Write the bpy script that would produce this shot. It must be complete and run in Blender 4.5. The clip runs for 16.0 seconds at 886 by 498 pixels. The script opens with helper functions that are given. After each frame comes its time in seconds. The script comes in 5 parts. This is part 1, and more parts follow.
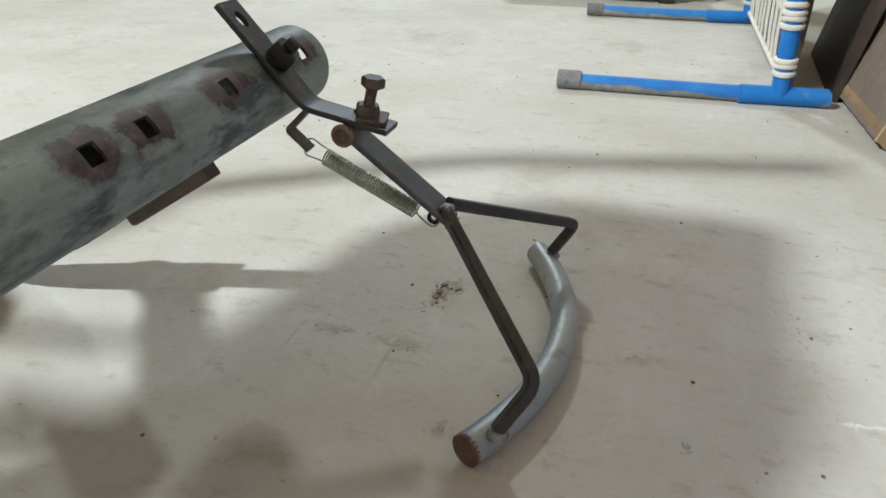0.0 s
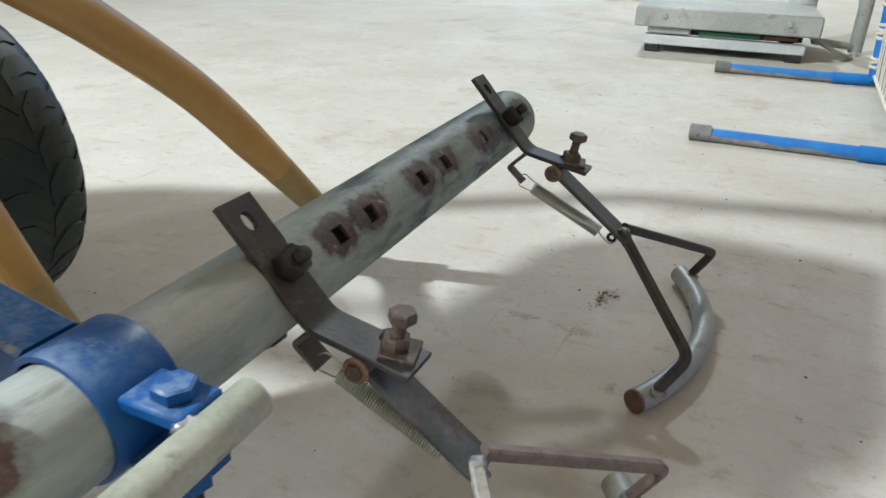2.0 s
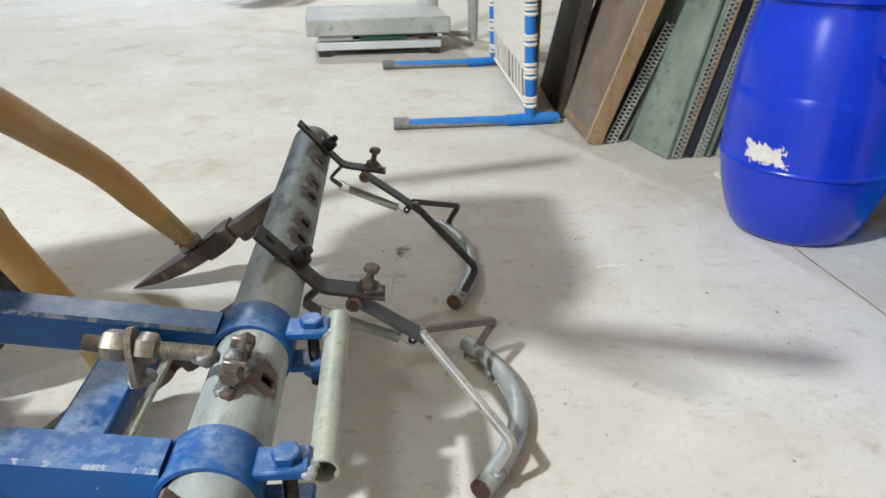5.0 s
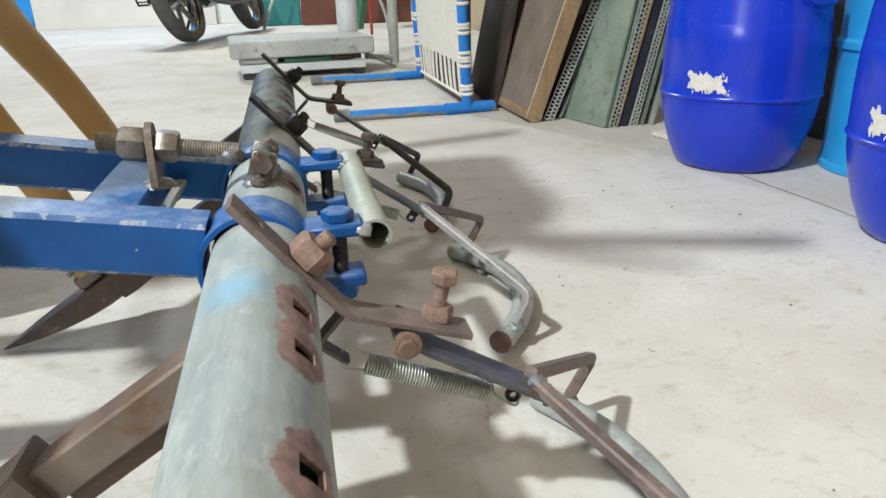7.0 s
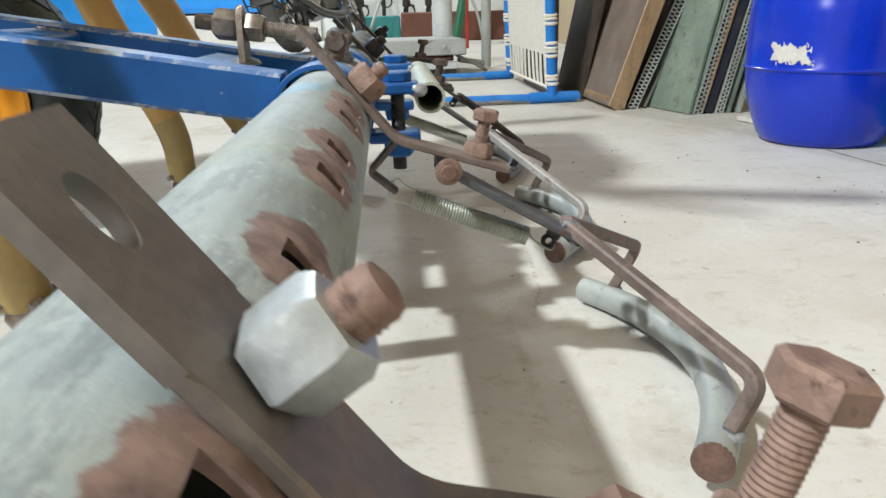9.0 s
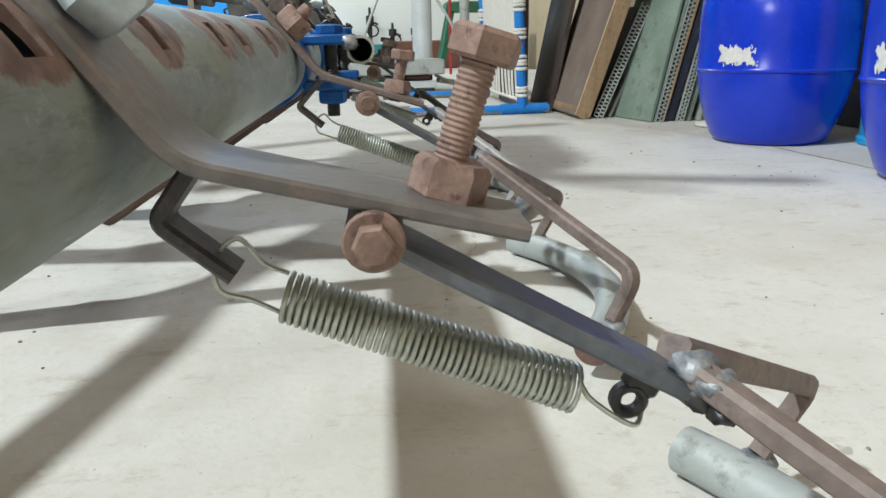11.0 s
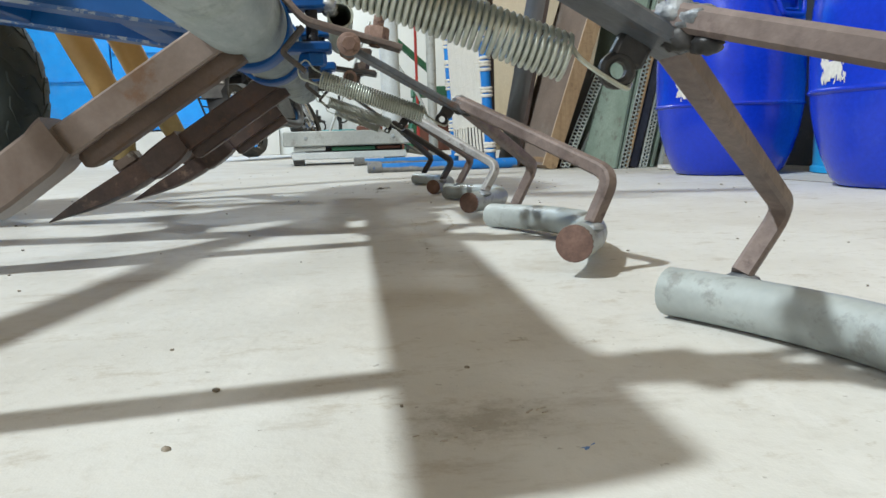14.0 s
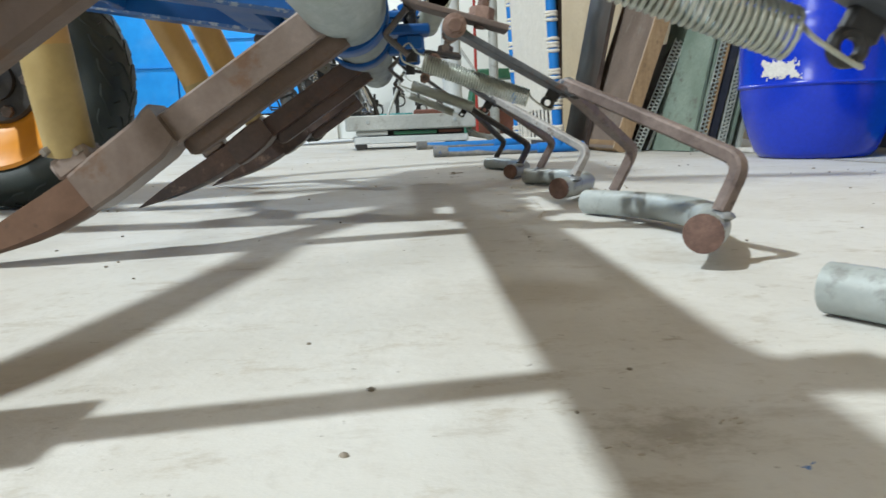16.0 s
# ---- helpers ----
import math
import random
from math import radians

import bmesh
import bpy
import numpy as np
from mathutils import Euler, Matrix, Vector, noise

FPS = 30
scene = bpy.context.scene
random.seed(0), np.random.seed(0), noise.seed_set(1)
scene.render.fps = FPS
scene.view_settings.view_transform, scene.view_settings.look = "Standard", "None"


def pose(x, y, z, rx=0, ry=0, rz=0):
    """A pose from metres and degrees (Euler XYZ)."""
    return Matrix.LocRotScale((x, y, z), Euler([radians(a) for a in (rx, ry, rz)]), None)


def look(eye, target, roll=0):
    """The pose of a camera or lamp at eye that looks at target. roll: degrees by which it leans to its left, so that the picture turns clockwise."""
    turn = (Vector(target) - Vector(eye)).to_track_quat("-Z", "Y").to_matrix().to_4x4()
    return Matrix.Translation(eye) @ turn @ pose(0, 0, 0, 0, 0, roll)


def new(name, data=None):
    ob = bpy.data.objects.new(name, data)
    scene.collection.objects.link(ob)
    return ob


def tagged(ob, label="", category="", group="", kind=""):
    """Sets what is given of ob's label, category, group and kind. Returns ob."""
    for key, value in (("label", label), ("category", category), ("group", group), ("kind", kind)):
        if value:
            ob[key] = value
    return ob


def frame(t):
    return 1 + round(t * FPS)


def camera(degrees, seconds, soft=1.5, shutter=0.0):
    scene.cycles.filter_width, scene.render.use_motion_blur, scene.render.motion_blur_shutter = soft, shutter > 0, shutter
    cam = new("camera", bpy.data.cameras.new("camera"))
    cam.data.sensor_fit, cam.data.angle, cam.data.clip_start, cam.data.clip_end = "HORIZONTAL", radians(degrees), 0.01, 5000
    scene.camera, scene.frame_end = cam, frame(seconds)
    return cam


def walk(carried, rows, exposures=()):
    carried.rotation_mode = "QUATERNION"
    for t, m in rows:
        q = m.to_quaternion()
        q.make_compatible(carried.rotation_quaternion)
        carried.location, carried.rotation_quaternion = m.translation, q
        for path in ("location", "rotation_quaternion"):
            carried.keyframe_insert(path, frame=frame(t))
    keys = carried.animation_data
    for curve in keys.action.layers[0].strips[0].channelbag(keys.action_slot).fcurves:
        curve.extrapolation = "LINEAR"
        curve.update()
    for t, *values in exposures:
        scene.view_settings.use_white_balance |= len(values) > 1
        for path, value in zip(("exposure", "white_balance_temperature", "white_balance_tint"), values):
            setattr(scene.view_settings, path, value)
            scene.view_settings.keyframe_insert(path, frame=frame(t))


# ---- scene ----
cam = camera(63.4, 16.0, soft=1.5, shutter=0.3)
PATH = [
    (0, (0.35, 0.143, 0.409), (-0.152, 1.837, -0.529), 1.0),
    (0.5, (0.345, 0.082, 0.404), (-0.146, 1.789, -0.515), -0.3),
    (1, (0.329, 0.029, 0.419), (-0.209, 1.757, -0.433), 0.3),
    (1.5, (0.327, -0.036, 0.446), (-0.365, 1.644, -0.39), 1.2),
    (2, (0.326, -0.115, 0.491), (-0.434, 1.522, -0.369), 1.6),
    (2.5, (0.311, -0.215, 0.517), (-0.376, 1.434, -0.382), 2.1),
    (3, (0.284, -0.286, 0.559), (-0.172, 1.466, -0.29), -0.3),
    (3.5, (0.268, -0.363, 0.584), (0.012, 1.431, -0.263), 1.6),
    (4, (0.264, -0.411, 0.612), (0.084, 1.39, -0.239), 2.4),
    (4.5, (0.216, -0.476, 0.635), (0.206, 1.344, -0.193), 0.5),
    (5, (0.166, -0.557, 0.663), (0.275, 1.235, -0.218), -0.3),
    (5.2, (0.133, -0.57, 0.676), (0.336, 1.201, -0.232), 0.0),
    (7.3, (0.033, -0.669, 0.399), (0.393, 1.199, -0.219), -1.7),
    (7.5, (0.025, -0.693, 0.393), (0.333, 1.202, -0.169), -1.8),
    (8, (0.021, -0.705, 0.365), (0.148, 1.216, -0.175), -2.0),
    (8.3, (0.022, -0.723, 0.357), (0.084, 1.215, -0.132), -1.4),
    (8.5, (0.033, -0.737, 0.348), (0.151, 1.195, -0.155), -0.4),
    (8.7, (0.043, -0.735, 0.329), (0.163, 1.177, -0.251), 0.0),
    (9, (0.063, -0.735, 0.305), (0.175, 1.16, -0.327), -1.4),
    (11.5, (0.116, -0.831, 0.22), (0.283, 1.102, -0.265), -0.8),
    (12, (0.112, -0.835, 0.196), (0.341, 1.104, -0.238), -0.5),
    (12.5, (0.102, -0.842, 0.159), (0.408, 1.081, -0.297), 0.0),
    (13, (0.099, -0.839, 0.141), (0.384, 1.111, -0.197), -0.1),
    (13.5, (0.098, -0.844, 0.119), (0.362, 1.112, -0.208), 0.0),
    (14, (0.099, -0.854, 0.103), (0.335, 1.11, -0.195), -1.8),
    (14.5, (0.107, -0.863, 0.107), (0.358, 1.101, -0.174), -1.9),
    (15, (0.099, -0.854, 0.103), (0.303, 1.114, -0.184), -1.8),
    (15.5, (0.081, -0.847, 0.106), (0.268, 1.123, -0.19), -1.6),
    (16, (0.055, -0.831, 0.106), (0.143, 1.138, -0.232), -2.2),
]
walk(cam, [(t, look(eye, target, roll)) for t, eye, target, roll in PATH], [(0.0, 0.09, 6300, 11), (3.0, 0.12, 6230, 12), (5.0, 0.13, 6380, 14), (9.0, 0.14, 6420, 13), (11.5, 0.03, 6120, 11), (16.0, 0.03, 6100, 11)])

# ---------------------------------------------------------------- light
LAMP_AIM = Vector((0.15, 0.1, 0.1))
LAMP_DIR = Vector((-0.712, -0.46, 1.0)).normalized()
world = bpy.data.worlds.new("hall_air")
scene.world = world
world.use_nodes = True
world.node_tree.nodes["Background"].inputs[0].default_value = (1.0, 0.86, 0.68, 1)
world.node_tree.nodes["Background"].inputs[1].default_value = 0.02


def area_lamp(name, at, aim, watts, size, colour):
    data = bpy.data.lights.new(name, "AREA")
    data.shape, data.size, data.energy, data.color = "DISK", size, watts, colour
    ob = new(name, data)
    ob.matrix_world = look(at, aim)
    return tagged(ob, "unseen round white lamp of the hall", "lamp")


# main floodlight, its direction taken from the cast shadows
area_lamp("unseen_lamp", LAMP_AIM + LAMP_DIR * 5.4, LAMP_AIM, 318, 0.22, (0.945, 1.0, 0.95))
# unseen low lamp, guessed from drum highlights, added to lift the shadows
area_lamp("unseen_lamp", (-3.6, -4.1, 2.5), (0.3, 0.0, 0.2), 70, 0.9, (0.945, 1.0, 0.97))
# unseen lamp added to brighten the far wall
area_lamp("unseen_lamp", (-1.8, 6.2, 4.2), (-0.4, 6.6, 0.0), 212, 0.5, (0.945, 1.0, 0.96))
scene.view_settings.exposure = 0.0


# ---------------------------------------------------------------- materials
class Shade:
    """A node material in the making."""

    def __init__(self, name):
        self.mat = bpy.data.materials.new(name)
        self.mat.use_nodes = True
        self.nt = self.mat.node_tree
        self.bsdf = self.nt.nodes["Principled BSDF"]
        own = self.nt.nodes.new("ShaderNodeTexCoord").outputs["Object"]
        shift = self.nt.nodes.new("ShaderNodeVectorMath")
        shift.operation = "MULTIPLY_ADD"
        self.nt.links.new(self.nt.nodes.new("ShaderNodeObjectInfo").outputs["Random"], shift.inputs[0])
        shift.inputs[1].default_value = (3.1, 4.7, 2.3)
        self.nt.links.new(own, shift.inputs[2])
        self.coord = shift.outputs[0]

    def node(self, kind, **values):
        n = self.nt.nodes.new(kind)
        for key, v in values.items():
            n.inputs[key.replace("_", " ")].default_value = v
        return n

    def link(self, a, b):
        self.nt.links.new(a, b)

    def noise(self, scale, detail=4.0, rough=0.55, stretch=(1, 1, 1), world_space=False):
        m = self.node("ShaderNodeMapping", Scale=stretch)
        src = self.nt.nodes.new("ShaderNodeNewGeometry").outputs["Position"] if world_space else self.coord
        self.link(src, m.inputs["Vector"])
        n = self.node("ShaderNodeTexNoise", Scale=scale, Detail=detail, Roughness=rough)
        self.link(m.outputs[0], n.inputs["Vector"])
        return n.outputs["Fac"]

    def ramp(self, fac, stops):
        r = self.nt.nodes.new("ShaderNodeValToRGB")
        el = r.color_ramp.elements
        while len(el) < len(stops):
            el.new(0.5)
        for e, (p, c) in zip(el, stops):
            e.position = p
            e.color = (*c, 1) if len(c) == 3 else c
        self.link(fac, r.inputs[0])
        return r.outputs[0]

    def grey(self, fac, lo, hi, a=0.0, b=1.0):
        r = self.nt.nodes.new("ShaderNodeMapRange")
        for k, v in zip(("From Min", "From Max", "To Min", "To Max"), (lo, hi, a, b)):
            r.inputs[k].default_value = v
        self.link(fac, r.inputs["Value"])
        return r.outputs[0]

    def mix(self, fac, a, b, blend="MIX"):
        m = self.nt.nodes.new("ShaderNodeMix")
        m.data_type, m.blend_type = "RGBA", blend
        for sock, v in ((m.inputs[0], fac), (m.inputs[6], a), (m.inputs[7], b)):
            if isinstance(v, (int, float)):
                sock.default_value = v
            elif isinstance(v, tuple):
                sock.default_value = (*v, 1) if len(v) == 3 else v
            else:
                self.link(v, sock)
        return m.outputs[2]

    def math(self, op, a, b):
        m = self.nt.nodes.new("ShaderNodeMath")
        m.operation = op
        for sock, v in zip(m.inputs, (a, b)):
            if isinstance(v, (int, float)):
                sock.default_value = v
            else:
                self.link(v, sock)
        return m.outputs[0]

    def done(self, colour=None, rough=None, metal=None, bump=None, strength=0.3, distance=0.002, **more):
        for key, v in (("Base Color", colour), ("Roughness", rough), ("Metallic", metal)):
            if v is None:
                continue
            if isinstance(v, (int, float)):
                self.bsdf.inputs[key].default_value = v
            elif isinstance(v, tuple):
                self.bsdf.inputs[key].default_value = (*v, 1)
            else:
                self.link(v, self.bsdf.inputs[key])
        for key, v in more.items():
            self.bsdf.inputs[key.replace("_", " ")].default_value = v
        if bump is not None:
            b = self.node("ShaderNodeBump", Strength=strength, Distance=distance)
            self.link(bump, b.inputs["Height"])
            self.link(b.outputs[0], self.bsdf.inputs["Normal"])
        return self.mat


def mat_two(name, a, b, scale, rough=(0.5, 0.7), metal=0.0, fine=180, bump=0.25, lo=0.35, hi=0.65, stretch=(1, 1, 1), distance=0.001, third=None, grain=0.35):
    """Two colours in patches, with a finer grain over them."""
    s = Shade(name)
    big = s.noise(scale, 5, 0.6, stretch)
    small = s.noise(fine, 3, 0.6)
    col = s.ramp(big, [(lo, a), (hi, b)])
    if third:
        col = s.mix(s.grey(s.noise(scale * 2.7, 6, 0.7), 0.56, 0.66), col, third)
    col = s.mix(s.grey(small, 0.3, 0.7, 0.0, grain), col, tuple(c * 0.55 for c in a))
    return s.done(col, s.grey(big, 0.3, 0.7, rough[0], rough[1]), metal, s.math("ADD", small, s.math("MULTIPLY", big, 0.6)), bump, distance)


# dirt trodden into the cement: x, y, half-width, half-depth, darkness
SMUDGES = [
    (0.162, 0.785, 0.016, 0.035, 0.75), (0.072, 0.684, 0.030, 0.010, 0.42), (0.150, 0.682, 0.032, 0.014, 0.36),
    (-0.062, 0.670, 0.018, 0.007, 0.35), (0.220, 0.578, 0.010, 0.016, 0.45), (0.100, 0.505, 0.050, 0.018, 0.25),
    (0.375, 0.725, 0.028, 0.014, 0.28), (0.142, -0.606, 0.032, 0.020, 0.45), (0.168, -0.150, 0.008, 0.120, 0.22),
]


def mat_floor():
    """Steel-floated cement: cloudy patches, brown stains, trowel streaks, scratches and pinholes."""
    s = Shade("cement_floor")
    big, mid, fine = s.noise(0.9, 5, 0.6), s.noise(6, 6, 0.65), s.noise(90, 4, 0.7)
    cloud = s.noise(2.6, 7, 0.68)
    col = s.ramp(big, [(0.3, (0.525, 0.52, 0.49)), (0.7, (0.61, 0.608, 0.585))])
    col = s.mix(s.grey(cloud, 0.40, 0.66, 0.0, 0.6), col, (0.465, 0.44, 0.395))
    col = s.mix(s.grey(mid, 0.5, 0.72, 0.0, 0.40), col, (0.45, 0.425, 0.38))
    pale = s.noise(11, 6, 0.72, (1.6, 0.8, 1))
    col = s.mix(s.grey(pale, 0.56, 0.72, 0.0, 0.45), col, (0.67, 0.665, 0.65))
    col = s.mix(s.grey(fine, 0.52, 0.78, 0.0, 0.40), col, (0.40, 0.375, 0.335))
    streak = s.noise(5, 6, 0.75, (1, 3.2, 1))
    col = s.mix(s.grey(streak, 0.62, 0.74, 0.0, 0.55), col, (0.33, 0.295, 0.25))
    scuff = s.noise(21, 7, 0.75, (1, 1.7, 1))
    col = s.mix(s.grey(scuff, 0.56, 0.67, 0.0, 0.52), col, (0.345, 0.30, 0.235))
    stain = s.noise(3.3, 6, 0.7, (1.4, 1, 1))
    col = s.mix(s.grey(stain, 0.57, 0.70, 0.0, 0.42), col, (0.33, 0.27, 0.20))
    for stretch in ((2.2, 60, 1), (46, 2.8, 1)):
        hair = s.noise(1.3, 3, 0.5, stretch)
        where = s.grey(s.noise(1.7, 3, 0.5, (1, 1.3, 1)), 0.52, 0.64)
        col = s.mix(s.math("MULTIPLY", s.grey(hair, 0.70, 0.74, 0.0, 0.30), where), col, (0.30, 0.28, 0.25))
    crumbs = s.noise(60, 5, 0.75, (1, 1.4, 1))
    here = s.grey(s.noise(3.1, 4, 0.6), 0.48, 0.62)
    col = s.mix(s.math("MULTIPLY", s.grey(crumbs, 0.61, 0.69, 0.0, 0.6), here), col, (0.27, 0.225, 0.165))
    specks = s.noise(38, 2, 0.5)
    col = s.mix(s.grey(specks, 0.755, 0.785, 0.0, 0.5), col, (0.19, 0.17, 0.14))
    where = s.nt.nodes.new("ShaderNodeNewGeometry").outputs["Position"]
    torn = s.noise(75, 6, 0.75)
    for x, y, wide, deep, dark in SMUDGES:
        spot = s.node("ShaderNodeMapping", Location=(-x / wide, -y / deep, 0), Scale=(1 / wide, 1 / deep, 0))
        s.link(where, spot.inputs["Vector"])
        reach = s.nt.nodes.new("ShaderNodeVectorMath")
        reach.operation = "LENGTH"
        s.link(spot.outputs[0], reach.inputs[0])
        worn = s.math("SUBTRACT", torn, s.math("MULTIPLY", reach.outputs["Value"], 0.22))
        col = s.mix(s.grey(worn, 0.28, 0.50, 0.0, dark), col, (0.17, 0.135, 0.085))
    pits = s.noise(170, 2, 0.5)
    col = s.mix(s.grey(pits, 0.735, 0.77, 0.0, 0.5), col, (0.22, 0.20, 0.17))
    high = s.math("ADD", fine, s.math("MULTIPLY", mid, 1.6))
    high = s.math("SUBTRACT", high, s.grey(pits, 0.735, 0.77, 0.0, 0.5))
    return s.done(col, s.grey(cloud, 0.3, 0.7, 0.68, 0.86), 0.0, high, 0.4, 0.0015, Specular_IOR_Level=0.3)


def mat_galv_rust():
    """Weathered zinc pipe with rust scorched round the cut holes (attribute 'rust'), darker on the far half."""
    s = Shade("weathered_zinc_pipe")
    flow = s.noise(15, 6, 0.72, (1, 0.16, 1))
    patch = s.noise(7, 5, 0.65)
    fine = s.noise(260, 3, 0.6)
    col = s.ramp(flow, [(0.34, (0.18, 0.21, 0.21)), (0.45, (0.255, 0.30, 0.305)), (0.55, (0.32, 0.37, 0.375)), (0.66, (0.43, 0.475, 0.48))])
    col = s.mix(s.grey(patch, 0.54, 0.68, 0, 0.45), col, (0.29, 0.33, 0.265))
    col = s.mix(s.grey(s.noise(5, 5, 0.7, (1, 0.5, 1)), 0.53, 0.66, 0, 0.45), col, (0.24, 0.31, 0.35))
    col = s.mix(s.grey(s.noise(26, 5, 0.7, (1, 0.25, 1)), 0.60, 0.70, 0, 0.55), col, (0.15, 0.16, 0.15))
    blotch = s.noise(30, 6, 0.7, (1, 0.6, 1))
    col = s.mix(s.grey(blotch, 0.56, 0.66, 0, 0.42), col, (0.46, 0.505, 0.50))
    col = s.mix(s.grey(blotch, 0.42, 0.33, 0, 0.45), col, (0.17, 0.205, 0.185))
    sep = s.node("ShaderNodeSeparateXYZ")
    s.link(s.nt.nodes.new("ShaderNodeTexCoord").outputs["Object"], sep.inputs[0])
    far_end = s.grey(sep.outputs["Y"], -0.02, 0.40, 0.0, 1.0)
    col = s.mix(s.math("MULTIPLY", s.grey(s.noise(4.5, 6, 0.72, (1, 0.6, 1)), 0.46, 0.62, 0, 0.62), far_end), col, (0.155, 0.205, 0.155))
    col = s.mix(s.math("MULTIPLY", s.grey(s.noise(34, 6, 0.75, (1, 0.35, 1)), 0.52, 0.63, 0, 0.75), far_end), col, (0.085, 0.105, 0.095))
    col = s.mix(s.math("MULTIPLY", s.grey(s.noise(17, 5, 0.7, (1, 0.4, 1)), 0.56, 0.64, 0, 0.8), far_end), col, (0.035, 0.045, 0.065))
    near_end = s.grey(sep.outputs["Y"], -0.30, -0.60, 0.0, 1.0)
    col = s.mix(s.math("MULTIPLY", s.grey(s.noise(6, 4, 0.6), 0.54, 0.68, 0, 0.5), near_end), col, (0.36, 0.36, 0.25))
    col = s.mix(s.math("MULTIPLY", s.grey(s.noise(9, 4, 0.6), 0.55, 0.66, 0, 0.5), near_end), col, (0.19, 0.34, 0.35))
    col = s.mix(s.math("MULTIPLY", s.grey(s.noise(85, 6, 0.78, (1, 0.22, 1)), 0.51, 0.60, 0, 0.55), near_end), col, (0.13, 0.155, 0.165))
    col = s.mix(s.math("MULTIPLY", s.grey(s.noise(110, 5, 0.72, (1, 0.6, 1)), 0.58, 0.64, 0, 0.6), near_end), col, (0.44, 0.48, 0.48))
    # near end turns dark olive in blotches towards its underside
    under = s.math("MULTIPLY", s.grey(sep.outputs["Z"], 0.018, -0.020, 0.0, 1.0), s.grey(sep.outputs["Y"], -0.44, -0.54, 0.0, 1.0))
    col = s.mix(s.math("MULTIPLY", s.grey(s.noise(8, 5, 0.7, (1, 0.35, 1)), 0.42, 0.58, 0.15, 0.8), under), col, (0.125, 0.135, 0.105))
    at = s.nt.nodes.new("ShaderNodeAttribute")
    at.attribute_name = "rust"
    far_dark = s.grey(sep.outputs["Y"], -0.22, 0.12, 0.0, 1.0)
    edge = s.math("ADD", at.outputs["Fac"], s.math("MULTIPLY", s.math("SUBTRACT", s.noise(46, 5, 0.66), 0.5), s.math("ADD", 0.95, s.math("MULTIPLY", far_dark, 0.5))))
    rust = s.ramp(s.noise(95, 4, 0.6), [(0.35, (0.135, 0.092, 0.084)), (0.65, (0.275, 0.19, 0.17))])
    # shade of the far half is mixed into the rust colour here
    rust = s.mix(far_dark, rust, s.ramp(s.noise(90, 4, 0.6), [(0.35, (0.035, 0.027, 0.029)), (0.58, (0.098, 0.070, 0.070)), (0.66, (0.13, 0.10, 0.10)), (0.70, (0.30, 0.28, 0.27))]))
    sp = s.nt.nodes.new("ShaderNodeAttribute")
    sp.attribute_name = "spray"
    mist = s.math("ADD", sp.outputs["Fac"], s.math("SUBTRACT", s.noise(45, 5, 0.7), 0.5))
    col = s.mix(s.grey(mist, 0.40, 0.95, 0.0, 0.62), col, (0.17, 0.40, 0.58))
    sooty = s.grey(edge, 0.20, 0.42, 0.0, 0.6)
    col = s.mix(s.math("MULTIPLY", sooty, far_dark), col, (0.10, 0.10, 0.115))
    so = s.nt.nodes.new("ShaderNodeAttribute")
    so.attribute_name = "soot"
    grime = s.math("ADD", so.outputs["Fac"], s.math("MULTIPLY", s.math("SUBTRACT", s.noise(38, 5, 0.7), 0.5), 1.3))
    col = s.mix(s.grey(grime, 0.38, 0.75, 0.0, 0.85), col, s.ramp(s.noise(80, 4, 0.6), [(0.4, (0.05, 0.05, 0.055)), (0.68, (0.17, 0.16, 0.155)), (0.76, (0.42, 0.42, 0.41))]))
    col = s.mix(s.grey(edge, 0.42, 0.50), col, rust)
    return s.done(col, s.grey(flow, 0.3, 0.7, 0.52, 0.70), 0.05, s.math("ADD", fine, flow), 0.3, 0.0008)


def mat_paint(name, a, b, chip, rough=0.28, amount=0.70, dusty=0.0):
    s = Shade(name)
    big, fine = s.noise(9, 5, 0.65), s.noise(160, 3, 0.6)
    col = s.ramp(big, [(0.3, a), (0.7, b)])
    wear = s.noise(42, 6, 0.72)
    mask = s.grey(wear, amount, amount + 0.03, 0, 0.85)
    col = s.mix(mask, col, chip)
    dust = s.grey(s.noise(5, 4, 0.6), 0.5, 0.75, 0, 0.03 if dusty else 0.10)
    col = s.mix(dust, col, (0.35, 0.37, 0.40))
    if dusty:
        sep = s.node("ShaderNodeSeparateXYZ")
        s.link(s.nt.nodes.new("ShaderNodeNewGeometry").outputs["Normal"], sep.inputs[0])
        lies = s.math("MULTIPLY", s.grey(sep.outputs["Z"], 0.5, 0.95), s.grey(s.noise(44, 7, 0.75), 0.46, 0.60, 0.06, dusty))
        col = s.mix(lies, col, (0.30, 0.40, 0.53))
    return s.done(col, s.grey(big, 0.3, 0.7, rough, rough + 0.2), 0.0, s.math("ADD", fine, s.math("MULTIPLY", wear, 0.8)), 0.12, 0.0008, Specular_IOR_Level=0.35)


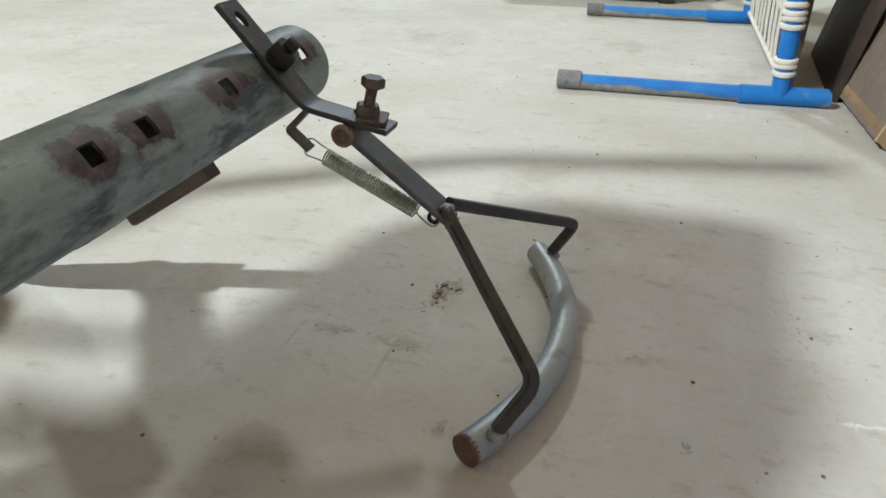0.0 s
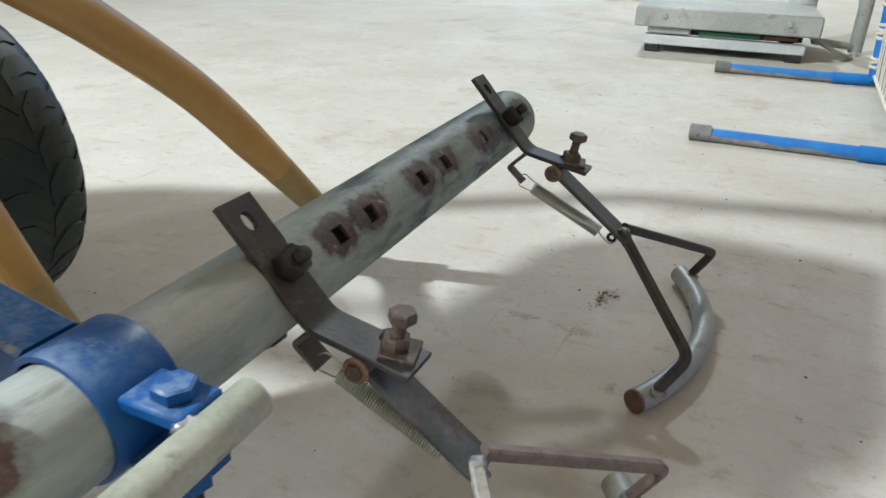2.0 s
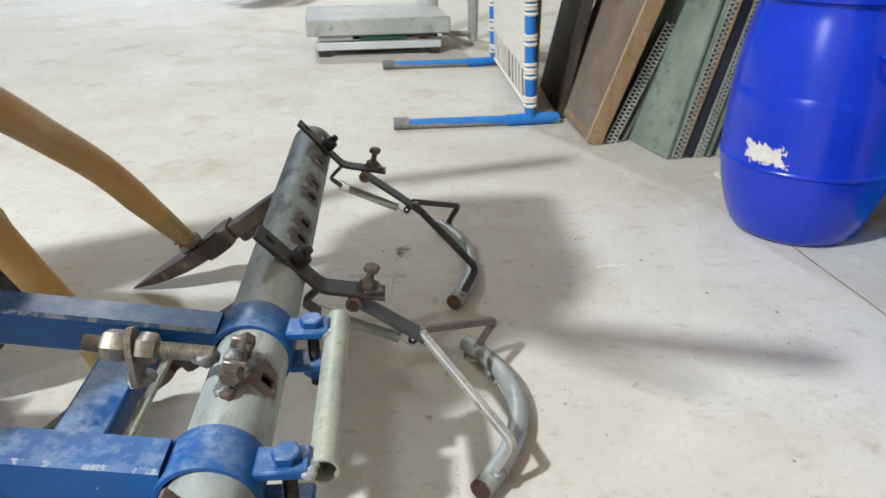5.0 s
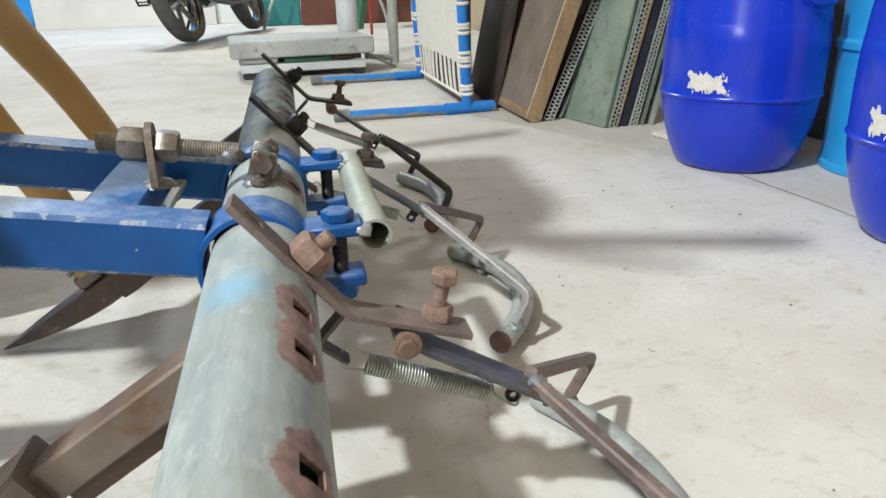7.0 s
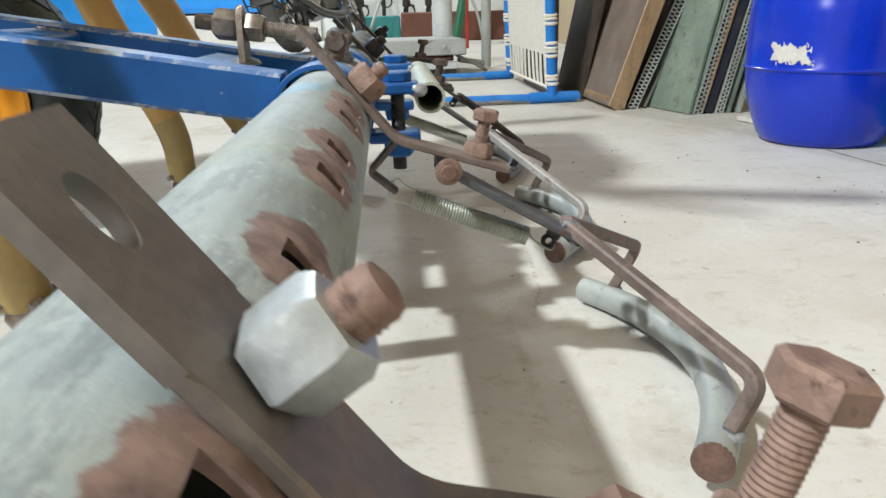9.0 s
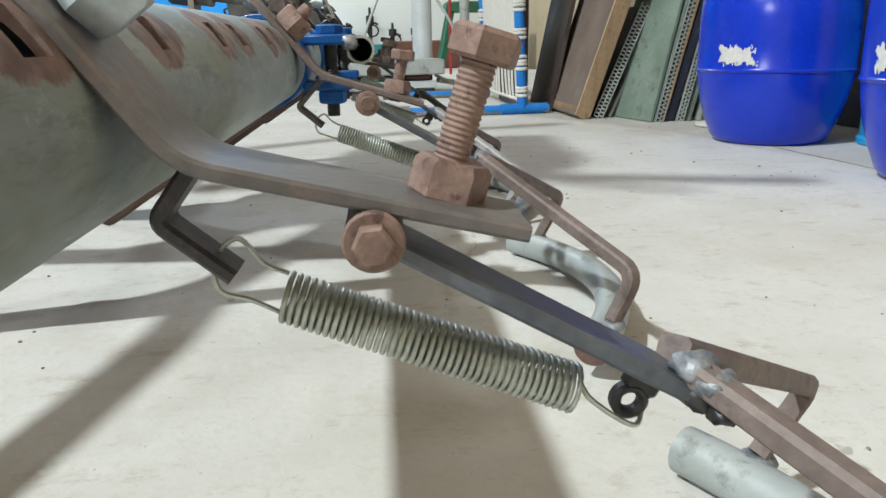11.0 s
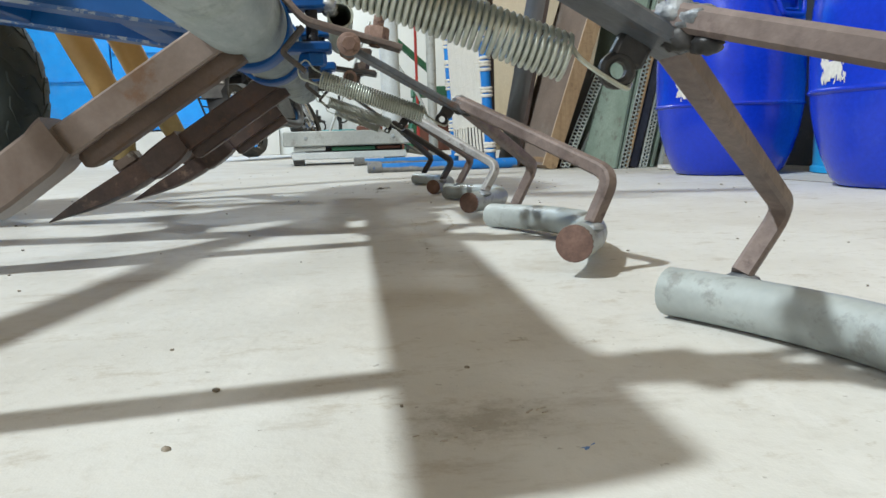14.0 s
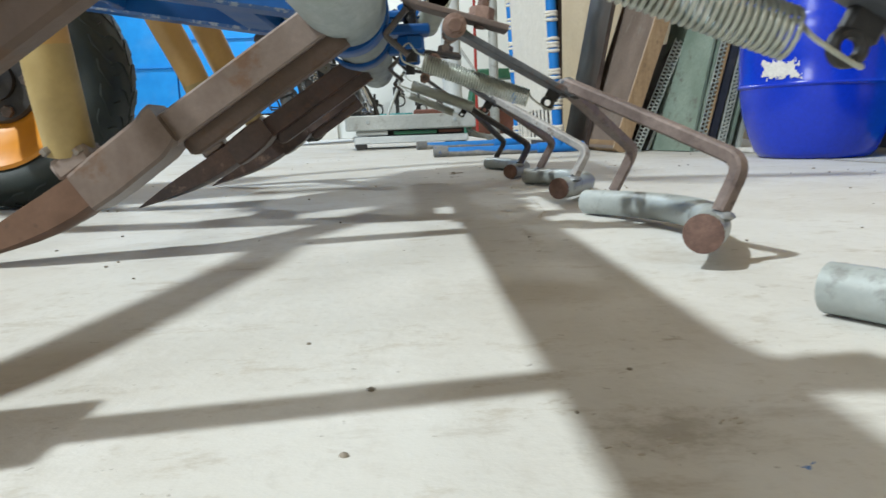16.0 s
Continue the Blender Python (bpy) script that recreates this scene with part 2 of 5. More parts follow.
def mat_leg():
    """Blue paint rubbed through to grey along the underside and towards the foot."""
    s = Shade("rubbed_blue_leg_paint")
    own = s.nt.nodes.new("ShaderNodeTexCoord").outputs["Object"]
    sep = s.node("ShaderNodeSeparateXYZ")
    s.link(own, sep.inputs[0])
    wear = s.noise(30, 6, 0.7, (0.35, 1, 1))
    low = s.math("ADD", s.math("MULTIPLY", sep.outputs["Z"], -38.0), s.math("MULTIPLY", sep.outputs["X"], -0.9))
    mask = s.grey(s.math("ADD", low, wear), 0.50, 0.68)
    paint = s.ramp(s.noise(14, 5, 0.6), [(0.3, (0.012, 0.15, 0.52)), (0.7, (0.035, 0.25, 0.64))])
    bare = s.ramp(s.noise(60, 4, 0.6), [(0.3, (0.20, 0.20, 0.195)), (0.7, (0.35, 0.35, 0.34))])
    return s.done(s.mix(mask, paint, bare), s.grey(wear, 0.3, 0.7, 0.35, 0.6), 0.0, wear, 0.2, 0.0008)


LEGPAINT = mat_leg()
FLOOR = mat_floor()
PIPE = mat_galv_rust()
DRAG = mat_two("zinc_drag_pipe", (0.31, 0.345, 0.345), (0.43, 0.468, 0.465), 16, (0.42, 0.56), 0.2, 220, 0.12, stretch=(1, 0.25, 1), third=(0.25, 0.265, 0.255), grain=0.15)
GUIDE = mat_two("dusty_zinc_tube", (0.32, 0.35, 0.30), (0.46, 0.49, 0.43), 12, (0.4, 0.6), 0.15, 200, 0.2, third=(0.25, 0.26, 0.2))
# darker copy of BAR, mostly for the units standing in shade
BARDARK = mat_two("dark_steel_bar", (0.028, 0.028, 0.032), (0.07, 0.066, 0.069), 18, (0.42, 0.6), 0.2, 240, 0.25, third=(0.11, 0.085, 0.075))
BAR = mat_two("dull_steel_bar", (0.07, 0.065, 0.066), (0.15, 0.137, 0.133), 18, (0.4, 0.6), 0.3, 240, 0.25, third=(0.15, 0.115, 0.10))
# lighter copy of BAR that brightens the nearest, shaded bracket
BARLIGHT = mat_two("brightened_steel_bracket", (0.105, 0.095, 0.092), (0.205, 0.183, 0.172), 18, (0.4, 0.6), 0.2, 240, 0.25, third=(0.20, 0.15, 0.13))
ARM = mat_two("dark_steel_arm", (0.062, 0.071, 0.088), (0.155, 0.168, 0.192), 20, (0.35, 0.52), 0.4, 240, 0.25, third=(0.15, 0.10, 0.085))
ROD = mat_two("oxide_steel_rod", (0.125, 0.095, 0.088), (0.24, 0.19, 0.175), 26, (0.5, 0.7), 0.1, 260, 0.3, third=(0.12, 0.09, 0.085))
RUSTDARK = mat_two("dark_oxide_bolt", (0.06, 0.046, 0.04), (0.15, 0.115, 0.10), 60, (0.5, 0.7), 0.2, 420, 0.4, third=(0.20, 0.15, 0.12))
RUST = mat_two("rusty_bolt", (0.17, 0.105, 0.085), (0.33, 0.225, 0.185), 60, (0.55, 0.8), 0.1, 420, 0.4, third=(0.10, 0.06, 0.05))
CAP = mat_two("rusted_end_disc", (0.12, 0.07, 0.058), (0.22, 0.135, 0.11), 70, (0.6, 0.8), 0.05, 420, 0.4)
TINE = mat_two("rusty_tine_steel", (0.135, 0.10, 0.083), (0.255, 0.205, 0.18), 9, (0.34, 0.52), 0.1, 200, 0.3, third=(0.16, 0.095, 0.06), grain=0.2)
TINEDARK = mat_two("dark_tine_steel", (0.05, 0.035, 0.031), (0.12, 0.082, 0.07), 13, (0.36, 0.55), 0.25, 200, 0.3, third=(0.13, 0.075, 0.055), grain=0.2)
WEBRUST = mat_two("brown_rusted_bar", (0.06, 0.040, 0.030), (0.115, 0.077, 0.059), 12, (0.5, 0.7), 0.05, 200, 0.35, third=(0.10, 0.055, 0.03), grain=0.2)
RUSTSHARE = mat_two("orange_rusted_share", (0.105, 0.055, 0.033), (0.185, 0.105, 0.068), 12, (0.45, 0.65), 0.1, 200, 0.35, third=(0.08, 0.045, 0.03), grain=0.2)
SHARE = mat_two("worn_share_steel", (0.04, 0.032, 0.034), (0.12, 0.078, 0.064), 11, (0.28, 0.46), 0.4, 200, 0.3, third=(0.24, 0.17, 0.13))
NUT = mat_two("zinc_nut", (0.42, 0.47, 0.50), (0.60, 0.66, 0.70), 50, (0.3, 0.45), 0.5, 300, 0.15)
STEEL = mat_two("greased_screw_steel", (0.17, 0.15, 0.13), (0.33, 0.295, 0.26), 60, (0.32, 0.5), 0.5, 300, 0.2, third=(0.2, 0.12, 0.08))
WELD = mat_two("weld_bead", (0.11, 0.125, 0.15), (0.37, 0.39, 0.41), 110, (0.38, 0.55), 0.4, 500, 0.5)
BRIGHTWELD = mat_two("bright_weld_bead", (0.30, 0.32, 0.35), (0.62, 0.64, 0.66), 110, (0.3, 0.48), 0.4, 500, 0.5)
BLACK = mat_two("blackened_steel", (0.018, 0.018, 0.02), (0.055, 0.052, 0.05), 40, (0.4, 0.6), 0.2, 300, 0.25)
SPRING = mat_two("zinc_spring_wire", (0.42, 0.45, 0.40), (0.60, 0.64, 0.58), 40, (0.32, 0.45), 0.6, 400, 0.1)
BLUE = mat_paint("blue_frame_paint", (0.002, 0.050, 0.21), (0.005, 0.105, 0.37), (0.34, 0.39, 0.46), 0.34, 0.665, 0.42)
BLUEWORN = mat_paint("worn_blue_paint_edge", (0.01, 0.075, 0.26), (0.10, 0.19, 0.42), (0.36, 0.41, 0.48), 0.36, 0.50, 0.42)
COTBLUE = mat_paint("blue_cot_paint", (0.012, 0.15, 0.52), (0.022, 0.22, 0.64), (0.25, 0.24, 0.24), 0.35, 0.66)
HOSE = mat_two("amber_seed_hose", (0.42, 0.245, 0.075), (0.53, 0.325, 0.105), 9, (0.32, 0.44), 0.0, 150, 0.1, lo=0.3, hi=0.7, grain=0.12)
HOSE_END = mat_two("stained_hose_cuff", (0.32, 0.235, 0.09), (0.42, 0.315, 0.13), 20, (0.4, 0.55), 0.0, 150, 0.15, grain=0.15)
TYRE = mat_two("black_rubber", (0.009, 0.016, 0.015), (0.02, 0.03, 0.028), 20, (0.45, 0.6), 0.0, 260, 0.2)
MOTOTYRE = mat_two("dusty_motorcycle_rubber", (0.05, 0.05, 0.05), (0.12, 0.12, 0.118), 14, (0.7, 0.9), 0.0, 200, 0.3)
RIM = mat_paint("orange_rim_paint", (0.50, 0.19, 0.014), (0.64, 0.265, 0.022), (0.2, 0.14, 0.1), 0.3, 0.72)
DRUMBLUE = mat_two("blue_drum_plastic", (0.006, 0.034, 0.50), (0.010, 0.048, 0.62), 3, (0.19, 0.26), 0.0, 120, 0.03, third=(0.02, 0.06, 0.55))
CYAN = mat_paint("sky_blue_drum_paint", (0.02, 0.29, 0.63), (0.03, 0.36, 0.72), (0.3, 0.35, 0.4), 0.35, 0.74)
PAPER = mat_two("torn_white_sticker", (0.62, 0.61, 0.58), (0.74, 0.73, 0.70), 40, (0.7, 0.8), 0.0, 200, 0.2)
ROPE = mat_two("cream_cot_webbing", (0.70, 0.675, 0.61), (0.81, 0.785, 0.72), 30, (0.8, 0.9), 0.0, 300, 0.35, distance=0.003)
WOOD = mat_two("worn_plywood_edge", (0.29, 0.19, 0.105), (0.43, 0.30, 0.175), 8, (0.6, 0.8), 0.0, 90, 0.4, stretch=(6, 1, 0.5), third=(0.2, 0.13, 0.08))
FACE = mat_two("dusty_brown_board", (0.18, 0.14, 0.118), (0.30, 0.24, 0.205), 5, (0.5, 0.7), 0.0, 120, 0.2, third=(0.28, 0.25, 0.22))
DARKSHEET = mat_two("dark_brown_sheet", (0.042, 0.03, 0.027), (0.10, 0.073, 0.064), 6, (0.4, 0.6), 0.1, 120, 0.2)
GREEN = mat_two("dusty_green_plate", (0.16, 0.22, 0.18), (0.27, 0.34, 0.29), 6, (0.5, 0.7), 0.05, 140, 0.25, third=(0.15, 0.16, 0.14))
TRAY = mat_two("grey_tray_metal", (0.32, 0.35, 0.33), (0.52, 0.55, 0.52), 9, (0.45, 0.6), 0.25, 200, 0.2)
GREYPAINT = mat_two("dusty_grey_steel", (0.36, 0.385, 0.38), (0.52, 0.545, 0.535), 5, (0.45, 0.6), 0.1, 140, 0.2, third=(0.28, 0.28, 0.26))
WHITEBAR = mat_two("pale_channel_steel", (0.58, 0.63, 0.66), (0.72, 0.76, 0.78), 6, (0.4, 0.55), 0.05, 140, 0.1)
WALL = mat_two("whitewashed_wall", (0.66, 0.70, 0.70), (0.75, 0.78, 0.78), 1.2, (0.8, 0.9), 0.0, 60, 0.08, distance=0.002, lo=0.3, hi=0.7, grain=0.06)
# beige rather than white, to warm the light this wall bounces
BEIGE = mat_two("dusty_beige_plaster", (0.40, 0.315, 0.20), (0.49, 0.395, 0.265), 1.2, (0.8, 0.9), 0.0, 60, 0.25, distance=0.003, lo=0.3, hi=0.7)
BARE = mat_two("bare_silver_rod", (0.30, 0.295, 0.295), (0.46, 0.46, 0.46), 34, (0.5, 0.65), 0.15, 260, 0.3, third=(0.17, 0.125, 0.11))
WORN = mat_two("worn_cot_foot", (0.17, 0.175, 0.175), (0.32, 0.325, 0.32), 22, (0.5, 0.7), 0.1, 220, 0.3, third=(0.05, 0.12, 0.32))
SPOT_TEAL = mat_two("dried_teal_paint_spot", (0.26, 0.36, 0.36), (0.38, 0.44, 0.43), 80, (0.5, 0.7))
SPOT_BLUE = mat_two("dried_blue_paint_spot", (0.06, 0.16, 0.42), (0.10, 0.22, 0.50), 80, (0.5, 0.7))
PALE = mat_two("pale_cement_scrape", (0.66, 0.655, 0.63), (0.76, 0.755, 0.735), 60, (0.6, 0.8), 0.0, 300, 0.3)
PALEWOOD = mat_two("pale_worn_corner", (0.58, 0.47, 0.36), (0.70, 0.60, 0.48), 12, (0.6, 0.8))
NAVY = mat_two("dark_navy_sheet", (0.018, 0.02, 0.034), (0.04, 0.045, 0.065), 6, (0.35, 0.5), 0.1, 120, 0.2, third=(0.07, 0.07, 0.08))
PLINTH = mat_two("white_plinth_plaster", (0.62, 0.62, 0.60), (0.73, 0.73, 0.71), 2.0, (0.8, 0.9), 0.0, 60, 0.08, distance=0.002, grain=0.06)
GATE = mat_paint("blue_gate_paint", (0.012, 0.25, 0.72), (0.02, 0.31, 0.82), (0.5, 0.6, 0.7), 0.4, 0.74)
# tints of the unseen surfaces, set for the warmth of bounced light
BOUNCEWALL = mat_two("bounce_wall_brown", (0.38, 0.285, 0.18), (0.50, 0.385, 0.26), 1.5, (0.8, 0.9), 0.0, 60, 0.25, distance=0.003)
BOUNCEROOF = mat_two("bounce_roof_tan", (0.46, 0.36, 0.25), (0.58, 0.465, 0.34), 2, (0.5, 0.7), 0.1, 60, 0.2)
CRATE = mat_two("red_brown_crate", (0.12, 0.045, 0.03), (0.19, 0.075, 0.05), 5, (0.6, 0.8), 0.0, 120, 0.2)
TEAL = mat_two("teal_box_paint", (0.02, 0.20, 0.21), (0.04, 0.28, 0.28), 5, (0.5, 0.7), 0.0, 120, 0.2)
DARKGREEN = mat_two("green_machine_paint", (0.02, 0.11, 0.06), (0.04, 0.17, 0.09), 8, (0.4, 0.6), 0.0, 120, 0.2)
REDPAINT = mat_two("red_pole_paint", (0.35, 0.02, 0.015), (0.45, 0.04, 0.03), 8, (0.4, 0.6), 0.0, 120, 0.2)
CHROME = mat_two("bright_metal", (0.5, 0.5, 0.5), (0.65, 0.65, 0.65), 30, (0.15, 0.3), 0.9, 200, 0.05)
MOTOBLACK = mat_two("motorcycle_black", (0.015, 0.015, 0.017), (0.035, 0.035, 0.038), 12, (0.25, 0.45), 0.0, 200, 0.1)
MOTOGREY = mat_two("motorcycle_grey_plastic", (0.10, 0.10, 0.105), (0.16, 0.16, 0.165), 12, (0.4, 0.6), 0.0, 200, 0.1)
LENS_RED = mat_two("red_lamp_lens", (0.45, 0.01, 0.01), (0.55, 0.02, 0.015), 30, (0.15, 0.2), 0.0, 200, 0.02)
LENS_AMBER = mat_two("amber_lamp_lens", (0.75, 0.22, 0.02), (0.8, 0.27, 0.03), 30, (0.15, 0.2), 0.0, 200, 0.02)
PLATE = mat_two("white_number_plate", (0.66, 0.66, 0.66), (0.72, 0.72, 0.72), 10, (0.4, 0.5), 0.0, 200, 0.02)
HAIRLINE = mat_two("hairline_dirt", (0.42, 0.385, 0.33), (0.52, 0.49, 0.435), 40, (0.8, 0.9), 0.0, 200, 0.3)
CRACK = mat_two("floor_joint_filler", (0.22, 0.20, 0.175), (0.34, 0.32, 0.285), 30, (0.8, 0.9), 0.0, 200, 0.3)
GRIT = mat_two("floor_grit", (0.16, 0.14, 0.11), (0.32, 0.28, 0.23), 90, (0.7, 0.9), 0.0, 200, 0.3)
DOOR_TRIM = mat_two("gate_rail_paint", (0.012, 0.22, 0.65), (0.018, 0.28, 0.75), 6, (0.4, 0.5), 0.0, 120, 0.1)


# ---------------------------------------------------------------- mesh tools
class Geo:
    """Points and faces in world metres."""

    def __init__(self):
        self.v, self.f = [], []

    def add(self, verts, faces):
        n = len(self.v)
        self.v += [Vector(p) for p in verts]
        self.f += [tuple(i + n for i in f) for f in faces]
        return self

    def sweep(self, pts, section, caps=True, up=(0, 0, 1), scale=None):
        """A section of (a, b) pairs drawn along a line of points."""
        pts = [Vector(p) for p in pts]
        n = len(section)
        rings, side = [], None
        for i, p in enumerate(pts):
            d = (pts[min(i + 1, len(pts) - 1)] - pts[max(i - 1, 0)]).normalized()
            if side is None:
                side = d.cross(Vector(up))
                if side.length < 1e-4:
                    side = d.cross(Vector((0, 1, 0)))
            side = (side - d * side.dot(d)).normalized()
            top = side.cross(d)
            k = 1.0
            if 0 < i < len(pts) - 1:
                a, b = (p - pts[i - 1]).normalized(), (pts[i + 1] - p).normalized()
                k = 1.0 / max(0.6, math.cos(a.angle(b, 0.0) / 2))
            s = scale[i] if scale else 1.0
            rings.append([p + (side * a * k + top * b * k) * s for a, b in section])
        faces = []
        for i in range(len(rings) - 1):
            for j in range(n):
                k2 = (j + 1) % n
                faces.append((i * n + j, i * n + k2, (i + 1) * n + k2, (i + 1) * n + j))
        if caps:
            faces += [tuple(range(n - 1, -1, -1)), tuple((len(rings) - 1) * n + j for j in range(n))]
        return self.add([p for r in rings for p in r], faces)

    def tube(self, pts, r, n=16, caps=True, scale=None):
        return self.sweep(pts, ring(r, n), caps, scale=scale)

    def lathe(self, profile, base, axis, n=24, close=True):
        """Turn (radius, height) pairs round an axis."""
        base, axis = Vector(base), Vector(axis).normalized()
        a = axis.orthogonal().normalized()
        b = axis.cross(a)
        verts, faces = [], []
        for r, h in profile:
            for j in range(n):
                t = 2 * math.pi * j / n
                verts.append(base + axis * h + (a * math.cos(t) + b * math.sin(t)) * r)
        for i in range(len(profile) - 1):
            for j in range(n):
                k = (j + 1) % n
                faces.append((i * n + j, i * n + k, (i + 1) * n + k, (i + 1) * n + j))
        if close:
            faces += [tuple(range(n - 1, -1, -1)), tuple((len(profile) - 1) * n + j for j in range(n))]
        return self.add(verts, faces)

    def hexagon(self, base, axis, flats, length, turn=0.0):
        """A hexagonal head or nut with turned-down corners."""
        base, axis = Vector(base), Vector(axis).normalized()
        a = axis.orthogonal().normalized()
        a = Matrix.Rotation(turn, 3, axis) @ a
        b = axis.cross(a)
        r = flats / math.sqrt(3)
        verts, faces, rows = [], [], ((0.88, 0.0), (1.0, 0.12), (1.0, 0.84), (0.85, 1.0))
        for k, h in rows:
            for j in range(6):
                t = math.pi / 3 * j
                verts.append(base + axis * h * length + (a * math.cos(t) + b * math.sin(t)) * r * k)
        for i in range(3):
            for j in range(6):
                q = (j + 1) % 6
                faces.append((i * 6 + j, i * 6 + q, i * 6 + 6 + q, i * 6 + 6 + j))
        faces += [tuple(range(5, -1, -1)), tuple(18 + j for j in range(6))]
        return self.add(verts, faces)

    def thread(self, p0, p1, r, pitch=0.002, n=14):
        p0, p1 = Vector(p0), Vector(p1)
        length = (p1 - p0).length
        rows = max(2, int(length / pitch) * 2)
        prof = [(r * (1.0 if i % 2 else 0.91), length * i / rows) for i in range(rows + 1)]
        return self.lathe(prof, p0, p1 - p0, n)

    def block(self, at, size, turn=None, bevel=0.002):
        """A box with broken edges."""
        x, y, z = (s / 2 for s in size)
        b = min(bevel, x * 0.45, y * 0.45, z * 0.45)
        m = (turn or Matrix.Identity(3)).to_3x3()
        verts, idx = [], {}
        for sx in (-1, 1):
            for sy in (-1, 1):
                for sz in (-1, 1):
                    for k, off in enumerate(((b, b, 0), (b, 0, b), (0, b, b))):
                        idx[sx, sy, sz, k] = len(verts)
                        verts.append(m @ Vector((sx * (x - (b if k != 2 else 0)), sy * (y - (b if k != 1 else 0)), sz * (z - (b if k != 0 else 0)))) + Vector(at))
        faces = []
        for s in (-1, 1):
            for k, ax in ((2, 0), (1, 1), (0, 2)):
                loop = []
                for p, q in ((-1, -1), (1, -1), (1, 1), (-1, 1)):
                    c = [p, q]
                    c.insert(ax, s)
                    loop.append(idx[(*c, k)])
                faces.append(tuple(loop if (s > 0) != (ax == 1) else loop[::-1]))
        for ax in range(3):
            o = [i for i in range(3) if i != ax]
            ks = {0: 2, 1: 1, 2: 0}
            for p in (-1, 1):
                for q in (-1, 1):
                    loop = []
                    for e, k in ((-1, ks[o[0]]), (1, ks[o[0]]), (1, ks[o[1]]), (-1, ks[o[1]])):
                        c = [0, 0, 0]
                        c[ax], c[o[0]], c[o[1]] = e, p, q
                        loop.append(idx[(*c, k)])
                    faces.append(tuple(loop))
        for sx in (-1, 1):
            for sy in (-1, 1):
                for sz in (-1, 1):
                    faces.append(tuple(idx[sx, sy, sz, k] for k in range(3)))
        return self.add(verts, faces)

    def plate(self, outline, thick, place):
        """A flat outline of (a, b) pairs, made thick; place maps (a, b, c) to the world."""
        n = len(outline)
        verts = [place(a, b, c) for c in (-thick / 2, thick / 2) for a, b in outline]
        faces = [tuple(range(n - 1, -1, -1)), tuple(range(n, 2 * n))]
        faces += [(j, (j + 1) % n, n + (j + 1) % n, n + j) for j in range(n)]
        return self.add(verts, faces)


def ring(r, n=16):
    return [(r * math.cos(2 * math.pi * i / n), r * math.sin(2 * math.pi * i / n)) for i in range(n)]


def rect(w, h, c=0.0012):
    """A rectangular section with broken corners."""
    x, y = w / 2, h / 2
    return [(-x + c, -y), (x - c, -y), (x, -y + c), (x, y - c), (x - c, y), (-x + c, y), (-x, y - c), (-x, -y + c)]


def bent(pts, r, n=5):
    """A line with its corners rounded."""
    pts = [Vector(p) for p in pts]
    out = [pts[0]]
    for a, p, b in zip(pts, pts[1:], pts[2:]):
        u, w = (a - p), (b - p)
        k = min(r, u.length * 0.45, w.length * 0.45)
        s, e = p + u.normalized() * k, p + w.normalized() * k
        out += [s.lerp(p, t).lerp(p.lerp(e, t), t) for t in [i / n for i in range(n + 1)]]
    return out + [pts[-1]]


def spline(pts, n=10):
    """A smooth line through the points."""
    pts = [Vector(p) for p in pts]
    q = [pts[0] * 2 - pts[1]] + pts + [pts[-1] * 2 - pts[-2]]
    out = []
    for i in range(1, len(q) - 2):
        for k in range(n):
            t = k / n
            a, b, c, d = q[i - 1:i + 3]
            out.append(0.5 * ((2 * b) + (c - a) * t + (2 * a - 5 * b + 4 * c - d) * t * t + (3 * b - a - 3 * c + d) * t ** 3))
    return out + [pts[-1]]


WORLD_AT = {}


def thing(name, at, label, category, group="", kind=""):
    ob = new(name)
    ob.empty_display_size = 0.05
    ob.location = at
    WORLD_AT[ob] = Vector(at)
    return tagged(ob, label, category, group, kind)


def part(name, geo, material, parent=None, label="", smooth=True, angle=38, **tags):
    """One mesh object out of a Geo, under a thing or a part."""
    lo = Vector([min(p[i] for p in geo.v) for i in range(3)])
    hi = Vector([max(p[i] for p in geo.v) for i in range(3)])
    mid = (lo + hi) / 2
    if parent is None:
        mid.z = lo.z
    me = bpy.data.meshes.new(name)
    me.from_pydata([p - mid for p in geo.v], [], geo.f)
    bm = bmesh.new()
    bm.from_mesh(me)
    bmesh.ops.recalc_face_normals(bm, faces=bm.faces)
    bm.to_mesh(me)
    bm.free()
    me.update()
    if smooth:
        me.shade_smooth()
        me.set_sharp_from_angle(angle=radians(80 if name == "weld" else angle))
    me.materials.append(material)
    ob = new(name, me)
    WORLD_AT[ob] = mid
    if parent is not None:
        ob.parent = parent
        ob.location = mid - WORLD_AT[parent]
    else:
        ob.location = mid
    return tagged(ob, label, **tags)


# ---------------------------------------------------------------- the hall
def slab(name, x, y, z, material, label, category, bevel=0.004, **more):
    g = Geo().block(((x[0] + x[1]) / 2, (y[0] + y[1]) / 2, (z[0] + z[1]) / 2), (x[1] - x[0], y[1] - y[0], z[1] - z[0]), bevel=bevel)
    return part(name, g, material, None, label, kind="structure", category=category, **more)


EAST, NORTH, WEST, SOUTH, TOP = 1.55, 7.9, -7.0, -4.5, 4.7
slab("floor", (WEST - 0.3, EAST + 0.3), (SOUTH - 0.3, NORTH + 0.3), (-0.15, 0.0), FLOOR, "pale cement floor with stains and fine grit", "floor")
slab("wall_north", (-0.75, EAST), (NORTH, NORTH + 0.25), (0.0, TOP), WALL, "whitewashed far wall of the hall", "wall")
